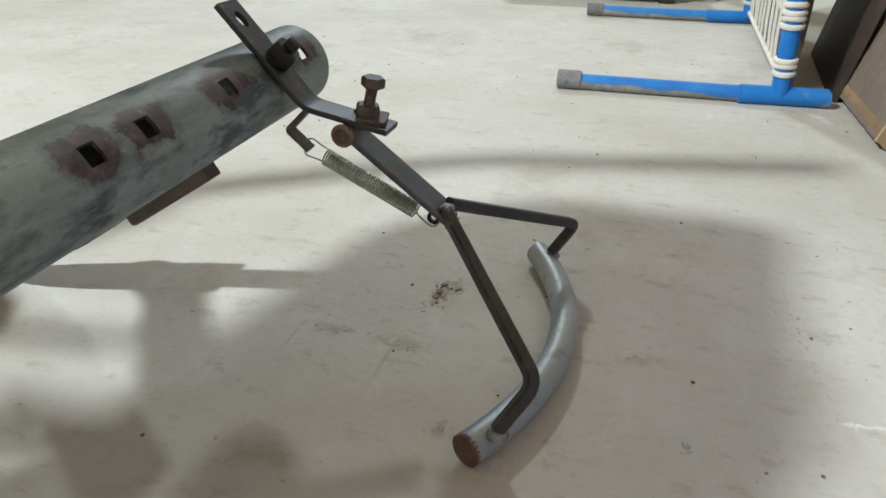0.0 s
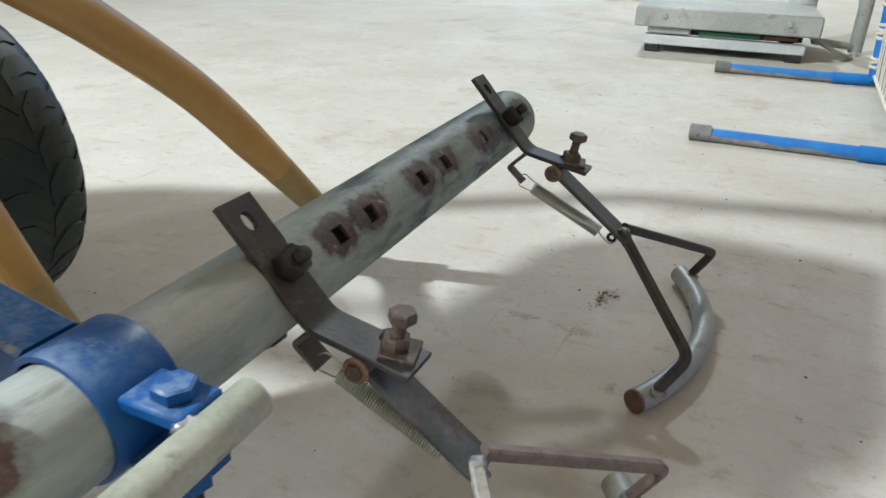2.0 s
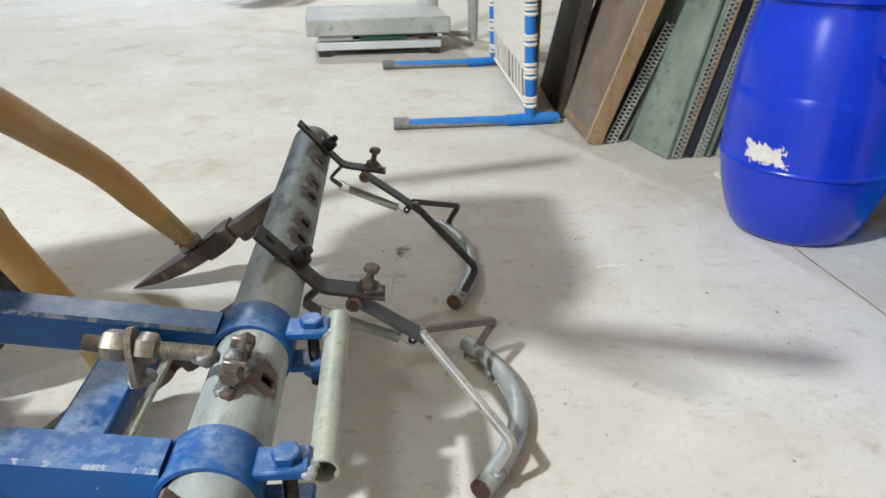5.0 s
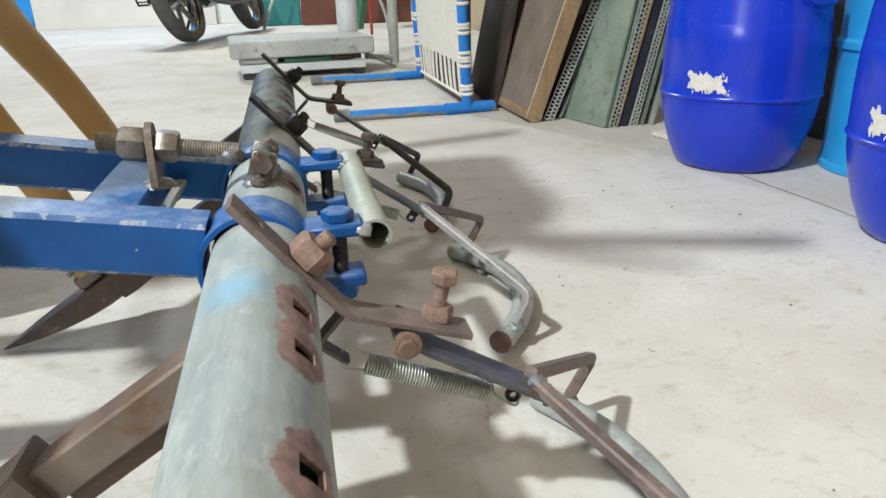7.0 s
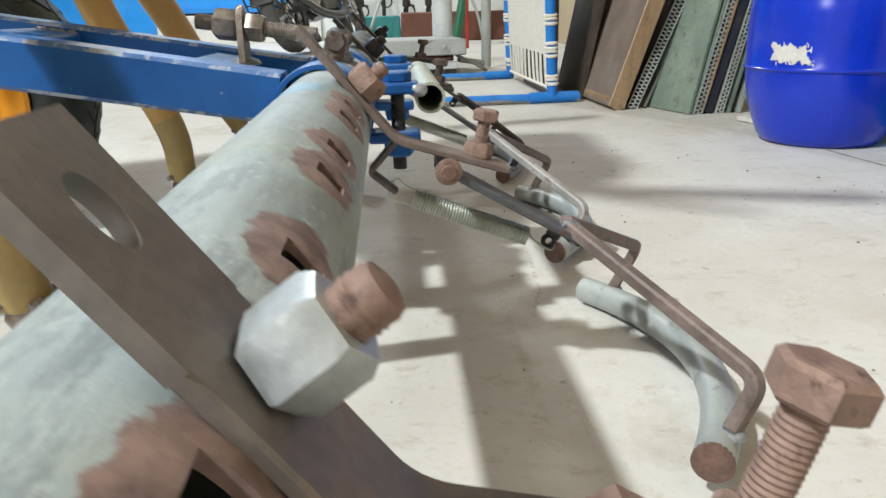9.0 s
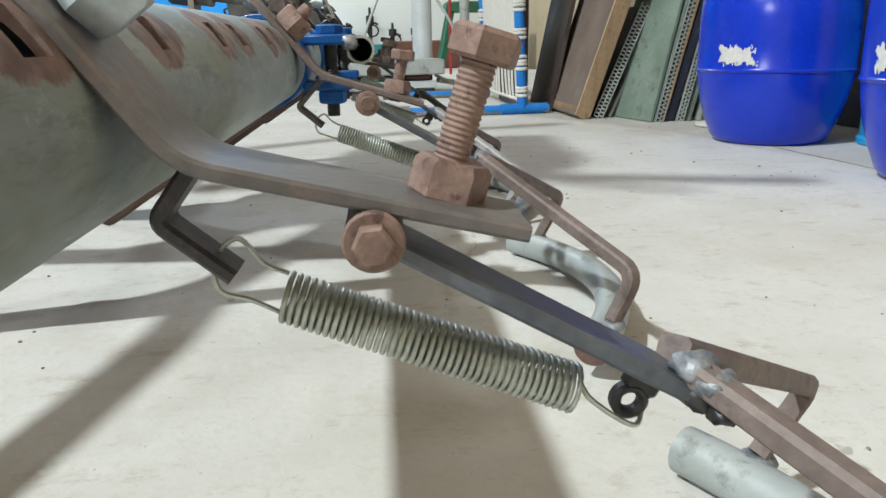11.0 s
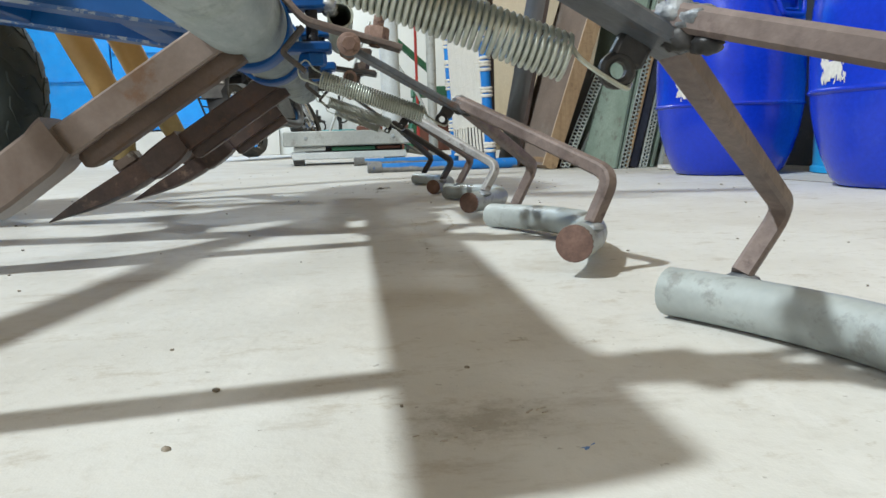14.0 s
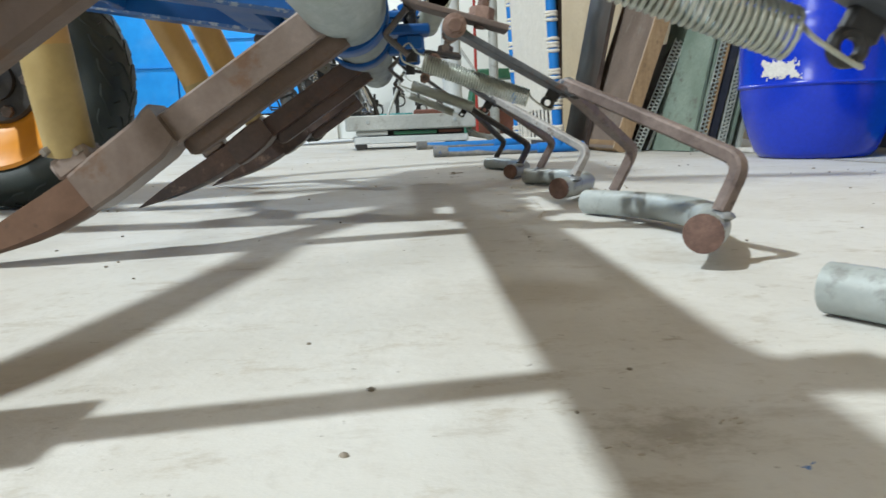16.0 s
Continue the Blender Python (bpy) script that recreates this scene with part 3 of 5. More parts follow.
slab("wall_east", (EAST, EAST + 0.25), (SOUTH, NORTH + 0.25), (0.0, TOP), BEIGE, "dusty beige plastered side wall behind the drums", "wall")
# unseen walls and ceiling, added to close the room and bounce warm light
slab("wall_south", (WEST, EAST), (SOUTH - 0.25, SOUTH), (0.0, TOP), BOUNCEWALL, "unseen brown end wall that closes the hall to bounce light", "wall")
slab("wall_west", (WEST - 0.25, WEST), (SOUTH - 0.25, NORTH + 0.25), (0.0, TOP), BOUNCEWALL, "unseen brown side wall that closes the hall to bounce light", "wall")
slab("ceiling", (WEST - 0.25, EAST + 0.25), (SOUTH - 0.25, NORTH + 0.25), (TOP, TOP + 0.1), BOUNCEROOF, "unseen tan ceiling that closes the hall to bounce light", "ceiling")
slab("plinth", (-2.57, -0.75), (NORTH - 0.06, NORTH + 0.25), (0.0, 0.31), PLINTH, "white plastered plinth below the blue gate", "plinth")
gate = thing("gate", (-3.9, NORTH + 0.05, 0.0), "bright blue painted sheet metal gate", "gate", kind="structure")
for gx0, gx1, gz0 in ((-7.0, -4.60, 0.02), (-4.58, -2.59, 0.02), (-2.57, -0.76, 0.33)):
    leaf = part("gate_leaf", Geo().block(((gx0 + gx1) / 2, NORTH + 0.05, (gz0 + TOP) / 2), (gx1 - gx0, 0.05, TOP - gz0)), GATE, gate)
    part("rail", Geo().block(((gx0 + gx1) / 2, NORTH + 0.012, gz0 + 0.03), (gx1 - gx0 - 0.02, 0.03, 0.05)), DOOR_TRIM, leaf)
    part("rail", Geo().block(((gx0 + gx1) / 2, NORTH + 0.012, gz0 + 0.875), (gx1 - gx0 - 0.02, 0.016, 0.014)), DOOR_TRIM, leaf)
# ---------------------------------------------------------------- the seed drill
def axis_z(y):
    """Height of the tool bar's axis; the bar lies slightly askew."""
    return 0.2230 + 0.0110 * y


R_BAR, R_IN = 0.038, 0.0345
PHI = radians(42)
drill = thing("seed_drill", (0, 0, 0), "four-row seed drill, zinc pipe bar, blue frame, rusty tines", "farm machine")

HOLES = [0.757, 0.63, 0.529, 0.476, 0.378, 0.328, 0.015, -0.248, -0.298, -0.396, -0.449, -0.55, -0.650]


def tool_bar():
    """The pipe with its square cut holes and the rust round them."""
    y0, y1, segs, half = -0.712, 0.797, 64, 0.0074
    cuts = {y0, y1}
    for h in HOLES:
        cuts |= {round(h - half, 5), round(h + half, 5)}
    k = y0
    while k < y1:
        if all(abs(k - h) > half + 0.002 for h in HOLES):
            cuts.add(round(k, 5))
        k += 0.006
    ys = sorted(cuts)
    step = 2 * math.pi / segs
    j0 = round(PHI / step) - 2
    open_cells = set()
    for i in range(len(ys) - 1):
        mid = (ys[i] + ys[i + 1]) / 2
        if any(abs(mid - h) < half for h in HOLES):
            open_cells |= {(i, (j0 + q) % segs) for q in range(4)}
    verts, faces = [], []
    for r in (R_BAR, R_IN):
        for y in ys:
            for j in range(segs):
                verts.append((0.0027 - 0.0083 * y + r * math.cos(j * step), y, axis_z(y) + r * math.sin(j * step)))
    n = len(ys) * segs
    for i in range(len(ys) - 1):
        for j in range(segs):
            q = (j + 1) % segs
            a, b, c, d = i * segs + j, i * segs + q, (i + 1) * segs + q, (i + 1) * segs + j
            if (i, j) not in open_cells:
                faces += [(a, b, c, d), (n + d, n + c, n + b, n + a)]
                continue
            for (di, dj), (s, e) in (((-1, 0), (a, b)), ((1, 0), (d, c)), ((0, -1), (a, d)), ((0, 1), (b, c))):
                if (i + di, (j + dj) % segs) not in open_cells:
                    faces.append((s, e, n + e, n + s))
    for i in (0, len(ys) - 1):
        for j in range(segs):
            q = (j + 1) % segs
            faces.append((i * segs + j, i * segs + q, n + i * segs + q, n + i * segs + j))
    g = Geo().add(verts, faces)
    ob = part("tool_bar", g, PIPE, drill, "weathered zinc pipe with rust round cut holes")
    at = ob.data.attributes.new("rust", "FLOAT", "POINT")
    vals = []
    for x, y, z in verts:
        ang = math.atan2(z - axis_z(y), x - 0.0027 + 0.0083 * y)
        gap = abs((ang - PHI + math.pi) % (2 * math.pi) - math.pi) * R_BAR
        best = 0.0
        for h in HOLES:
            d = math.hypot((y - h) * 0.60, gap * 0.92)
            best = max(best, 1.0 - max(0.0, d - 0.005) / 0.020)
        vals.append(max(0.0, best))
    at.data.foreach_set("value", vals)
    spray = ob.data.attributes.new("spray", "FLOAT", "POINT")
    vals = []
    for x, y, z in verts:
        ang = math.atan2(z - axis_z(y), x - 0.0027 + 0.0083 * y)
        vals.append(math.exp(-((y + 0.235) / 0.034) ** 2 - ((ang - radians(105)) / 0.75) ** 2))
    spray.data.foreach_set("value", vals)
    soot = ob.data.attributes.new("soot", "FLOAT", "POINT")
    vals = []
    for x, y, z in verts:
        ang = math.atan2(z - axis_z(y), x - 0.0027 + 0.0083 * y)
        vals.append(math.exp(-((y - 0.016) / 0.040) ** 2 - ((ang - radians(72)) / 0.62) ** 2))
    soot.data.foreach_set("value", vals)
    return ob


tool_bar()


def strip(path, wide, thick, y, corner=0.012):
    """A flat bar bent in the x-z plane, lying across y."""
    pts = bent([(x, y, z) for x, z in path], corner, 6)
    return Geo().sweep(pts, rect(wide, thick, 0.0012), up=(0, 0, 1))


def strip_hole(path, wide, thick, y, at, r):
    """The bent bar with a long round hole near its first end."""
    (x0, z0), (x1, z1) = path[0], path[1]
    d = Vector((x1 - x0, 0, z1 - z0)).normalized()
    up = Vector((-d.z, 0, d.x))
    if up.z < 0:
        up = -up
    o = Vector((x0, y, z0))
    n = 20
    end = at + 0.026
    inner = [(at + 1.45 * r * math.cos(2 * math.pi * i / n), r * math.sin(2 * math.pi * i / n)) for i in range(n)]
    outer = []
    for a, b in inner:
        da, db = a - at, b
        k = min((end - at if da > 0 else at) / max(abs(da), 1e-6), (wide / 2) / max(abs(db), 1e-6))
        outer.append((at + da * k, db * k))
    corners = [(0, -wide / 2), (0, wide / 2), (end, wide / 2), (end, -wide / 2)]
    for c in corners:
        i = min(range(n), key=lambda q: (outer[q][0] - c[0]) ** 2 + (outer[q][1] - c[1]) ** 2)
        outer[i] = c
    g = Geo()
    verts = [o + d * a + Vector((0, b, 0)) + up * h for h in (thick / 2, -thick / 2) for a, b in inner + outer]
    faces = []
    for i in range(n):
        q = (i + 1) % n
        faces += [(i, q, n + q, n + i), (2 * n + q, 2 * n + i, 3 * n + i, 3 * n + q), (i, q, 2 * n + q, 2 * n + i), (n + q, n + i, 3 * n + i, 3 * n + q)]
    g.add(verts, faces)
    rest = [o + d * end] + [Vector((x, y, z)) for x, z in path[1:]]
    g.sweep(bent(rest, 0.009, 6), rect(wide, thick, 0.001), up=(0, 0, 1))
    return g


def coil(a, b, radius, wire, turns, n=14):
    a, b = Vector(a), Vector(b)
    d = (b - a).normalized()
    u = d.orthogonal().normalized()
    w = d.cross(u)
    pts = []
    for i in range(turns * n + 1):
        t = 2 * math.pi * i / n
        pts.append(a.lerp(b, i / (turns * n)) + (u * math.cos(t) + w * math.sin(t)) * radius)
    return Geo().tube(pts, wire, 6)


def arc3(a, m, b, n=18):
    """A circle-like arc through three points."""
    a, m, b = Vector(a), Vector(m), Vector(b)
    c = m * 2 - (a + b) / 2
    return [a.lerp(c, t).lerp(c.lerp(b, t), t) for t in [i / n for i in range(n + 1)]]


def bead(centre, size, seed, n=10):
    """One lumpy drop of weld metal."""
    c = Vector(centre)
    verts, faces = [], []
    for i in range(n + 1):
        th = math.pi * (i + 0.02) / (n + 0.04)
        for j in range(14):
            ph = 2 * math.pi * j / 14
            d = Vector((math.sin(th) * math.cos(ph), math.sin(th) * math.sin(ph), math.cos(th)))
            r = size * (0.9 + 0.36 * noise.noise(d * 2.3 + Vector((seed * 7.0, seed, 1.0))))
            verts.append(c + Vector((d.x * r, d.y * r, d.z * r * 0.65)))
    for i in range(n):
        for j in range(14):
            k = (j + 1) % 14
            faces.append((i * 14 + j, i * 14 + k, (i + 1) * 14 + k, (i + 1) * 14 + j))
    faces += [tuple(range(13, -1, -1)), tuple(n * 14 + j for j in range(14))]
    return Geo().add(verts, faces)


def closing_unit(yc, tilt, bolt_mat, rod_far, wide, flats, rod_near, cap, far, bulge, bend_n, bend_f, foot_n, foot_f, tip, knee, end, bolt_x, rise, pivot_x, joint, hook, nut_mat, bar_mat):
    z0 = axis_z(yc)
    # clamp bar: stands off the pipe, lies on it, then runs back to the pivot
    tip, knee, end = ((x, z0 + z) for x, z in (tip, knee, end))

    def bar_z(x):
        return knee[1] + (x - knee[0]) / (end[0] - knee[0]) * (end[1] - knee[1])

    bracket = part("bracket", strip_hole([tip, knee, end], wide, 0.0045 if yc < -0.5 else 0.0052, yc, 0.019, 0.0056), bar_mat, drill, "bent flat steel bracket with a slotted end")
    run = Vector((knee[0] - tip[0], 0, knee[1] - tip[1])).normalized()
    nrm = Vector((-run.z, 0, run.x))
    near = Vector((tip[0], yc, tip[1])) - Vector((0, yc, z0))
    seat = Vector((tip[0], yc, tip[1])) - run * near.dot(run) + nrm * 0.0035
    part("nut", Geo().hexagon(seat, nrm, flats, 0.017, 0.3), nut_mat, bracket, "hexagonal nut")
    part("stud", Geo().lathe([(0.0058, 0.0), (0.0058, 0.019), (0.0062, 0.0198), (0.0058, 0.0206), (0.0062, 0.0214), (0.0058, 0.0222), (0.0060, 0.0240), (0.0052, 0.0258), (0.003, 0.0266), (0.0005, 0.0268)], seat, nrm, 18), BLACK if nut_mat is BLACK else RUST, bracket, "stud end")
    # stop bolt with its nut
    bx = bolt_x - 0.002
    bz = bar_z(bx)
    part("stop_nut", Geo().hexagon((bx - 0.003 - tilt * 0.03, yc + 0.004, bz + 0.003), (0.10 + tilt, 0, 1), 0.0195, 0.012, 0.2), bolt_mat, bracket)
    part("stop_bolt", Geo().thread((bx - 0.0045 - tilt * 0.04, yc + 0.004, bz - 0.003), (bx + 0.002, yc + 0.004, bz + rise), 0.0052, 0.0016), bolt_mat, bracket)
    part("stop_bolt_head", Geo().hexagon((bx + 0.0018, yc + 0.004, bz + rise - 0.002), (0.10 + tilt, 0, 1), 0.018, 0.009, 0.5), bolt_mat, bracket)
    # pivot: tube and bolt under the bar
    px, pz = pivot_x, bar_z(pivot_x) - (0.0092 if yc < -0.5 else 0.0115)
    q = 0.86 if yc < -0.5 else 1.08
    part("pivot_tube", Geo().tube([(px, yc - 0.018, pz), (px, yc + 0.022, pz)], 0.0080, 20), BAR, bracket)
    part("pivot_washer", Geo().lathe([(0.0086 * q, 0.0), (0.0096 * q, 0.0006), (0.0096 * q, 0.0018), (0.0088 * q, 0.0024), (0.002, 0.0024)], (px, yc - 0.0180, pz), (0, -1, 0), 24), RUST, bracket)
    part("pivot_head", Geo().hexagon((px, yc - 0.0202, pz), (0, -1, 0), 0.0112 * q, 0.0046, 0.35), RUST if yc < 0 else RUSTDARK, bracket, "rusty pivot bolt head")
    part("pivot_nut", Geo().hexagon((px, yc + 0.020, pz), (0, 1, 0), 0.017, 0.009, 0.3), bolt_mat, bracket)
    if yc > 0:
        part("stop_plate", Geo().block((bx + 0.001, yc + 0.004, bz + 0.0036), (0.026, 0.030, 0.004), Matrix.Rotation(0.16, 3, "Y") @ Matrix.Rotation(0.25, 3, "Z"), 0.0015), bolt_mat, bracket, "dark square plate under the stop nut")
        part("weld", bead((bx - 0.012, yc + 0.010, bz + 0.005), 0.0075, yc + 2), BLACK, bracket, "sooty weld bead")
    # hook for the spring
    lift = 0.0075 if yc < -0.5 else 0.0
    hook_path = [(knee[0] - 0.002, knee[1] - 0.004), (hook, z0 - 0.035 + lift), (hook + 0.020, z0 - 0.052 + lift)]
    part("spring_hook", strip(hook_path, 0.022 if 0 < yc < 0.5 else 0.0135, 0.0048, yc + 0.008, 0.004), BARDARK if yc < -0.5 else BAR, bracket, "dull bent steel strip")
    # arm
    ja = Vector((joint[0] + 0.003, yc, z0 + joint[1]))
    arm = part("drag_arm", Geo().sweep([(px + 0.003, yc, pz - 0.003), ja + Vector((0.004, 0, -0.0075))], rect(0.024 if yc < -0.5 else 0.033, 0.0055)), ARM, drill, "dark flat steel arm")
    out_way = (Vector(bend_n) - ja).normalized()
    for k, (along, high, size, m) in enumerate(((0.001, 0.0030, 0.0080, WELD), (0.008, 0.0022, 0.0078, WELD), (0.003, -0.0050, 0.0072, BLACK), (0.012, -0.0050, 0.0056, BLACK))):
        part("weld", bead(ja + out_way * along + Vector((0.001, -0.0060, high)), size, yc + k), m, arm, "lumpy grey weld bead" if m is WELD else "sooty weld bead")
    eye = ja + Vector((-0.014, 0.006, -0.0135))
    part("eye_lug", Geo().block(eye + Vector((0.005, 0.001, 0.0065)), (0.012, 0.0065, 0.010), Matrix.Rotation(0.5, 3, "Y"), 0.002), BLACK, arm, "dark lug under the arm")
    part("spring_eye", Geo().sweep([eye + Vector((0.0046 * math.cos(t), 0, 0.0046 * math.sin(t))) for t in [i * math.pi / 9 for i in range(19)]], rect(0.0052, 0.0034), caps=False), BLACK, arm, "dark eye that holds the spring")
    # spring with its end loops
    he = Vector((hook + 0.018, yc + 0.008, z0 - 0.050 + lift))
    sa, sb = he + Vector((0.010, 0.004, -0.0095 if yc < -0.5 else -0.007)), eye + Vector((-0.012, 0, 0.0025))
    spring = part("spring", coil(sa + (sb - sa) * 0.05, sb - (sb - sa) * 0.05, 0.0074, 0.00092, 42), SPRING, arm, "zinc-plated tension spring", angle=80)
    s0 = sa + (sb - sa) * 0.05
    loop = [s0 + Vector((0.001, 0.004, 0.006)), s0 + Vector((-0.006, 0.003, 0.010)), he + Vector((0.003, 0.001, 0.008)), he + Vector((-0.004, 0, 0.002)), he + Vector((-0.003, -0.001, -0.007)), he + Vector((0.005, 0.001, -0.011)), s0 + Vector((-0.001, 0.001, -0.006))]
    part("spring_loop", Geo().tube(spline(loop, 7), 0.0008, 6), SPRING, arm, "wire end loop of the spring")
    part("spring_loop", Geo().tube(spline([sb - (sb - sa) * 0.05 + Vector((0, -0.003, 0.004)), sb + Vector((-0.001, -0.005, 0)), eye + Vector((0, -0.006, -0.006)), eye + Vector((0.006, 0.003, -0.004))], 6), 0.0009, 6), SPRING, arm)
    # fork of square rods and the drag pipe
    for bend, foot, s in ((bend_n, foot_n, -1), (bend_f, foot_f, 1)):
        a = ja + Vector((0.000, 0.007 * s, 0.002))
        path = bent([a, bend, foot], 0.014, 6)
        thick = 0.0090 if yc < -0.5 and s < 0 else 0.0108
        part("fork_rod", Geo().sweep(path, rect(thick, thick, 0.0018)), rod_near if s < 0 else rod_far, arm, "pale bare steel square rod" if s < 0 and rod_near is BARE else "rust-brown square rod")
        part("weld", Geo().lathe([(0.006, -0.003), (0.0105, 0.0), (0.009, 0.003), (0.005, 0.005)], Vector(foot) + Vector((0, 0, -0.004)), (0, 0, 1), 10), WELD, arm)
    mid = ((cap[0] + far[0]) / 2, (cap[1] + far[1]) / 2, (cap[2] + far[2]) / 2)
    mid = (bulge, mid[1], mid[2])
    path = arc3(cap, mid, far, 22)
    drag = part("drag_pipe", Geo().sweep(path, ring(0.0138, 20), caps=False).sweep(path[::-1], ring(0.0112, 20), caps=False), DRAG, arm, "curved zinc pipe that drags on the floor")
    d0 = (path[0] - path[1]).normalized()
    part("end_disc", Geo().lathe([(0.0138, -0.002), (0.0138, 0.0015), (0.012, 0.002), (0.002, 0.002)], path[0], d0, 22), CAP, arm, "rusty welded end disc")
    d1 = (path[-1] - path[-2]).normalized()
    part("end_disc", Geo().lathe([(0.0125, -0.006), (0.0125, -0.004), (0.002, -0.004)], path[-1], d1, 20), DRAG, arm)


UNITS = [
    (0.700, (0.252, 0.546, 0.0145), (0.247, 0.882, 0.0145), 0.300, (0.296, 0.583, 0.062), (0.287, 0.875, 0.062), (0.272, 0.560, 0.028), (0.264, 0.862, 0.028)),
    (0.253, (0.249, 0.088, 0.0205), (0.262, 0.415, 0.0145), 0.320, (0.293, 0.111, 0.067), (0.304, 0.390, 0.071), (0.273, 0.104, 0.034), (0.280, 0.390, 0.029)),
    (-0.185, (0.255, -0.355, 0.0265), (0.258, -0.023, 0.0145), 0.309, (0.290, -0.338, 0.074), (0.302, -0.055, 0.072), (0.274, -0.338, 0.039), (0.280, -0.052, 0.028)),
    (-0.620, (0.272, -0.800, 0.0145), (0.274, -0.472, 0.0145), 0.325, (0.302, -0.788, 0.086), (0.328, -0.495, 0.062), (0.277, -0.790, 0.028), (0.300, -0.502, 0.028)),
]
CLAMPS = [
    ((-0.013, 0.0740), (0.060, -0.007), (0.137, -0.021), 0.119, 0.032, 0.099, (0.185, -0.089), 0.034),
    ((-0.013, 0.0715), (0.060, -0.008), (0.140, -0.022), 0.124, 0.029, 0.100, (0.185, -0.085), 0.034),
    ((-0.006, 0.0740), (0.062, -0.009), (0.147, -0.0345), 0.131, 0.033, 0.100, (0.194, -0.0845), 0.040),
    ((0.002, 0.0735), (0.063, -0.009), (0.152, -0.030), 0.142, 0.043, 0.111, (0.200, -0.078), 0.050),
]
for i, (yc, cap, far, bulge, bn, bf, fn, ff) in enumerate(UNITS):
    # units 0 and 1 stand in shade and take the darker steel copies
    closing_unit(yc, (0.04, 0.04, 0.04, 0.20)[i], (RUSTDARK, RUSTDARK, RUST, RUST)[i], (BARDARK, ROD, ROD, ROD)[i], (0.029, 0.036, 0.027, 0.035)[i], (0.0225, 0.0225, 0.026, 0.0198)[i], (BARDARK, BARE, ROD, ROD)[i], cap, far, bulge, bn, bf, fn, ff, *CLAMPS[i], (BLACK, BLACK, RUST, NUT)[i], (BARDARK, BARDARK, ROD, BARLIGHT)[i])


# tines, shares and seed hoses
def loft(sections):
    """Skin over a row of closed sections with the same number of corners."""
    n = len(sections[0])
    faces = [tuple(range(n - 1, -1, -1)), tuple((len(sections) - 1) * n + j for j in range(n))]
    for i in range(len(sections) - 1):
        faces += [(i * n + j, i * n + (j + 1) % n, (i + 1) * n + (j + 1) % n, (i + 1) * n + j) for j in range(n)]
    return Geo().add([p for r in sections for p in r], faces)


def tine(yc, socket=0.062):
    a, b = Vector((-0.004, yc, 0.200)), Vector((-0.150, yc, 0.1045))
    d = (b - a).normalized()
    if yc > 0.5:
        a += d * 0.048
    up = Vector((-d.z, 0, d.x)) * -1
    up = up if up.z > 0 else -up
    side = Vector((0, 1, 0))
    steel = TINE if yc < 0 else TINEDARK
    wide = 0.018 if yc < -0.5 else 0.028
    rise, drop = up * 0.0045, up * -0.0165 + side * 0.004
    beam = part("tine_beam", Geo().sweep([p + rise for p in (a, b - d * 0.003, b + d * 0.008, b + d * 0.011)], rect(wide, 0.029, 0.002), up=(0, 0, 1), scale=[1, 1, 1, 0.8]), steel, drill, "rusty square steel beam")
    part("lower_bar", Geo().sweep([p + drop for p in (a, b - d * 0.016, b - d * 0.010, b - d * 0.006)], rect(wide * 0.72, 0.019, 0.002), up=(0, 0, 1), scale=[1, 1, 0.86, 0.5]), WEBRUST if yc < 0 else TINEDARK, beam, "dark brown bar under the beam")
    # sleeve clamped over the upper side of the beam, its mouth turned up
    s0 = b - d * 0.004

    def box_at(k, w, top, low, c=0.003):
        m = s0 + d * k
        return [m + side * y + up * z for y, z in ((-w + c, low), (w - c, low), (w, low + c), (w, top - c), (w - c, top), (-w + c, top), (-w, top - c), (-w, low + c))]

    lip = 0.0290 if yc < 0 else 0.0245
    holder = [box_at(-0.004, 0.0245, lip, -0.008), box_at(0.003, 0.0252, lip - 0.001, -0.011), box_at(0.014, 0.0250, 0.0250, -0.014), box_at(socket * 0.7, 0.0248, 0.0235, -0.016), box_at(socket, 0.0242, 0.0215, -0.015)]
    part("share_holder", loft(holder), steel, beam, "rusty share socket")
    # share: a bellied blade that thins to a point on the floor
    tip = Vector((-0.345, yc - 0.012, 0.003))
    p0 = s0 + d * (socket - 0.006) + up * 0.002
    rows = []
    for t, w, top, low in ((0.0, 0.0232, 0.0175, -0.0150), (0.16, 0.0236, 0.0150, -0.0185), (0.34, 0.0232, 0.0125, -0.0190), (0.52, 0.0215, 0.0100, -0.0165), (0.70, 0.0170, 0.0070, -0.0115), (0.86, 0.0100, 0.0035, -0.0055), (1.0, 0.0016, 0.0008, -0.0008)):
        m = p0.lerp(tip, t)
        rows.append([m + side * y + up * z for y, z in ((-w, low * 0.75), (-w * 0.4, low), (w * 0.4, low), (w, low * 0.75), (w, top), (-w, top))])
    part("share", loft(rows), SHARE if yc > 0 else RUSTSHARE, beam, "worn pointed steel share", angle=32)
    # clip that holds the hose foot
    c = s0 + d * 0.080 + up * 0.030
    tip_way = Matrix.Rotation(-math.atan2(d.z, d.x) + math.pi, 3, "Y")
    part("hose_clip", Geo().block(c, (0.036, 0.036, 0.020), tip_way, 0.004), TINE, beam, "rusty plate clip under the hose")
    for dx, dy in ((0.014, -0.016), (-0.012, -0.018)):
        part("clip_bolt", Geo().hexagon(c + up * 0.008 + Vector((dx, dy, 0)), up, 0.0085, 0.006), STEEL, beam)
    return c + up * 0.010


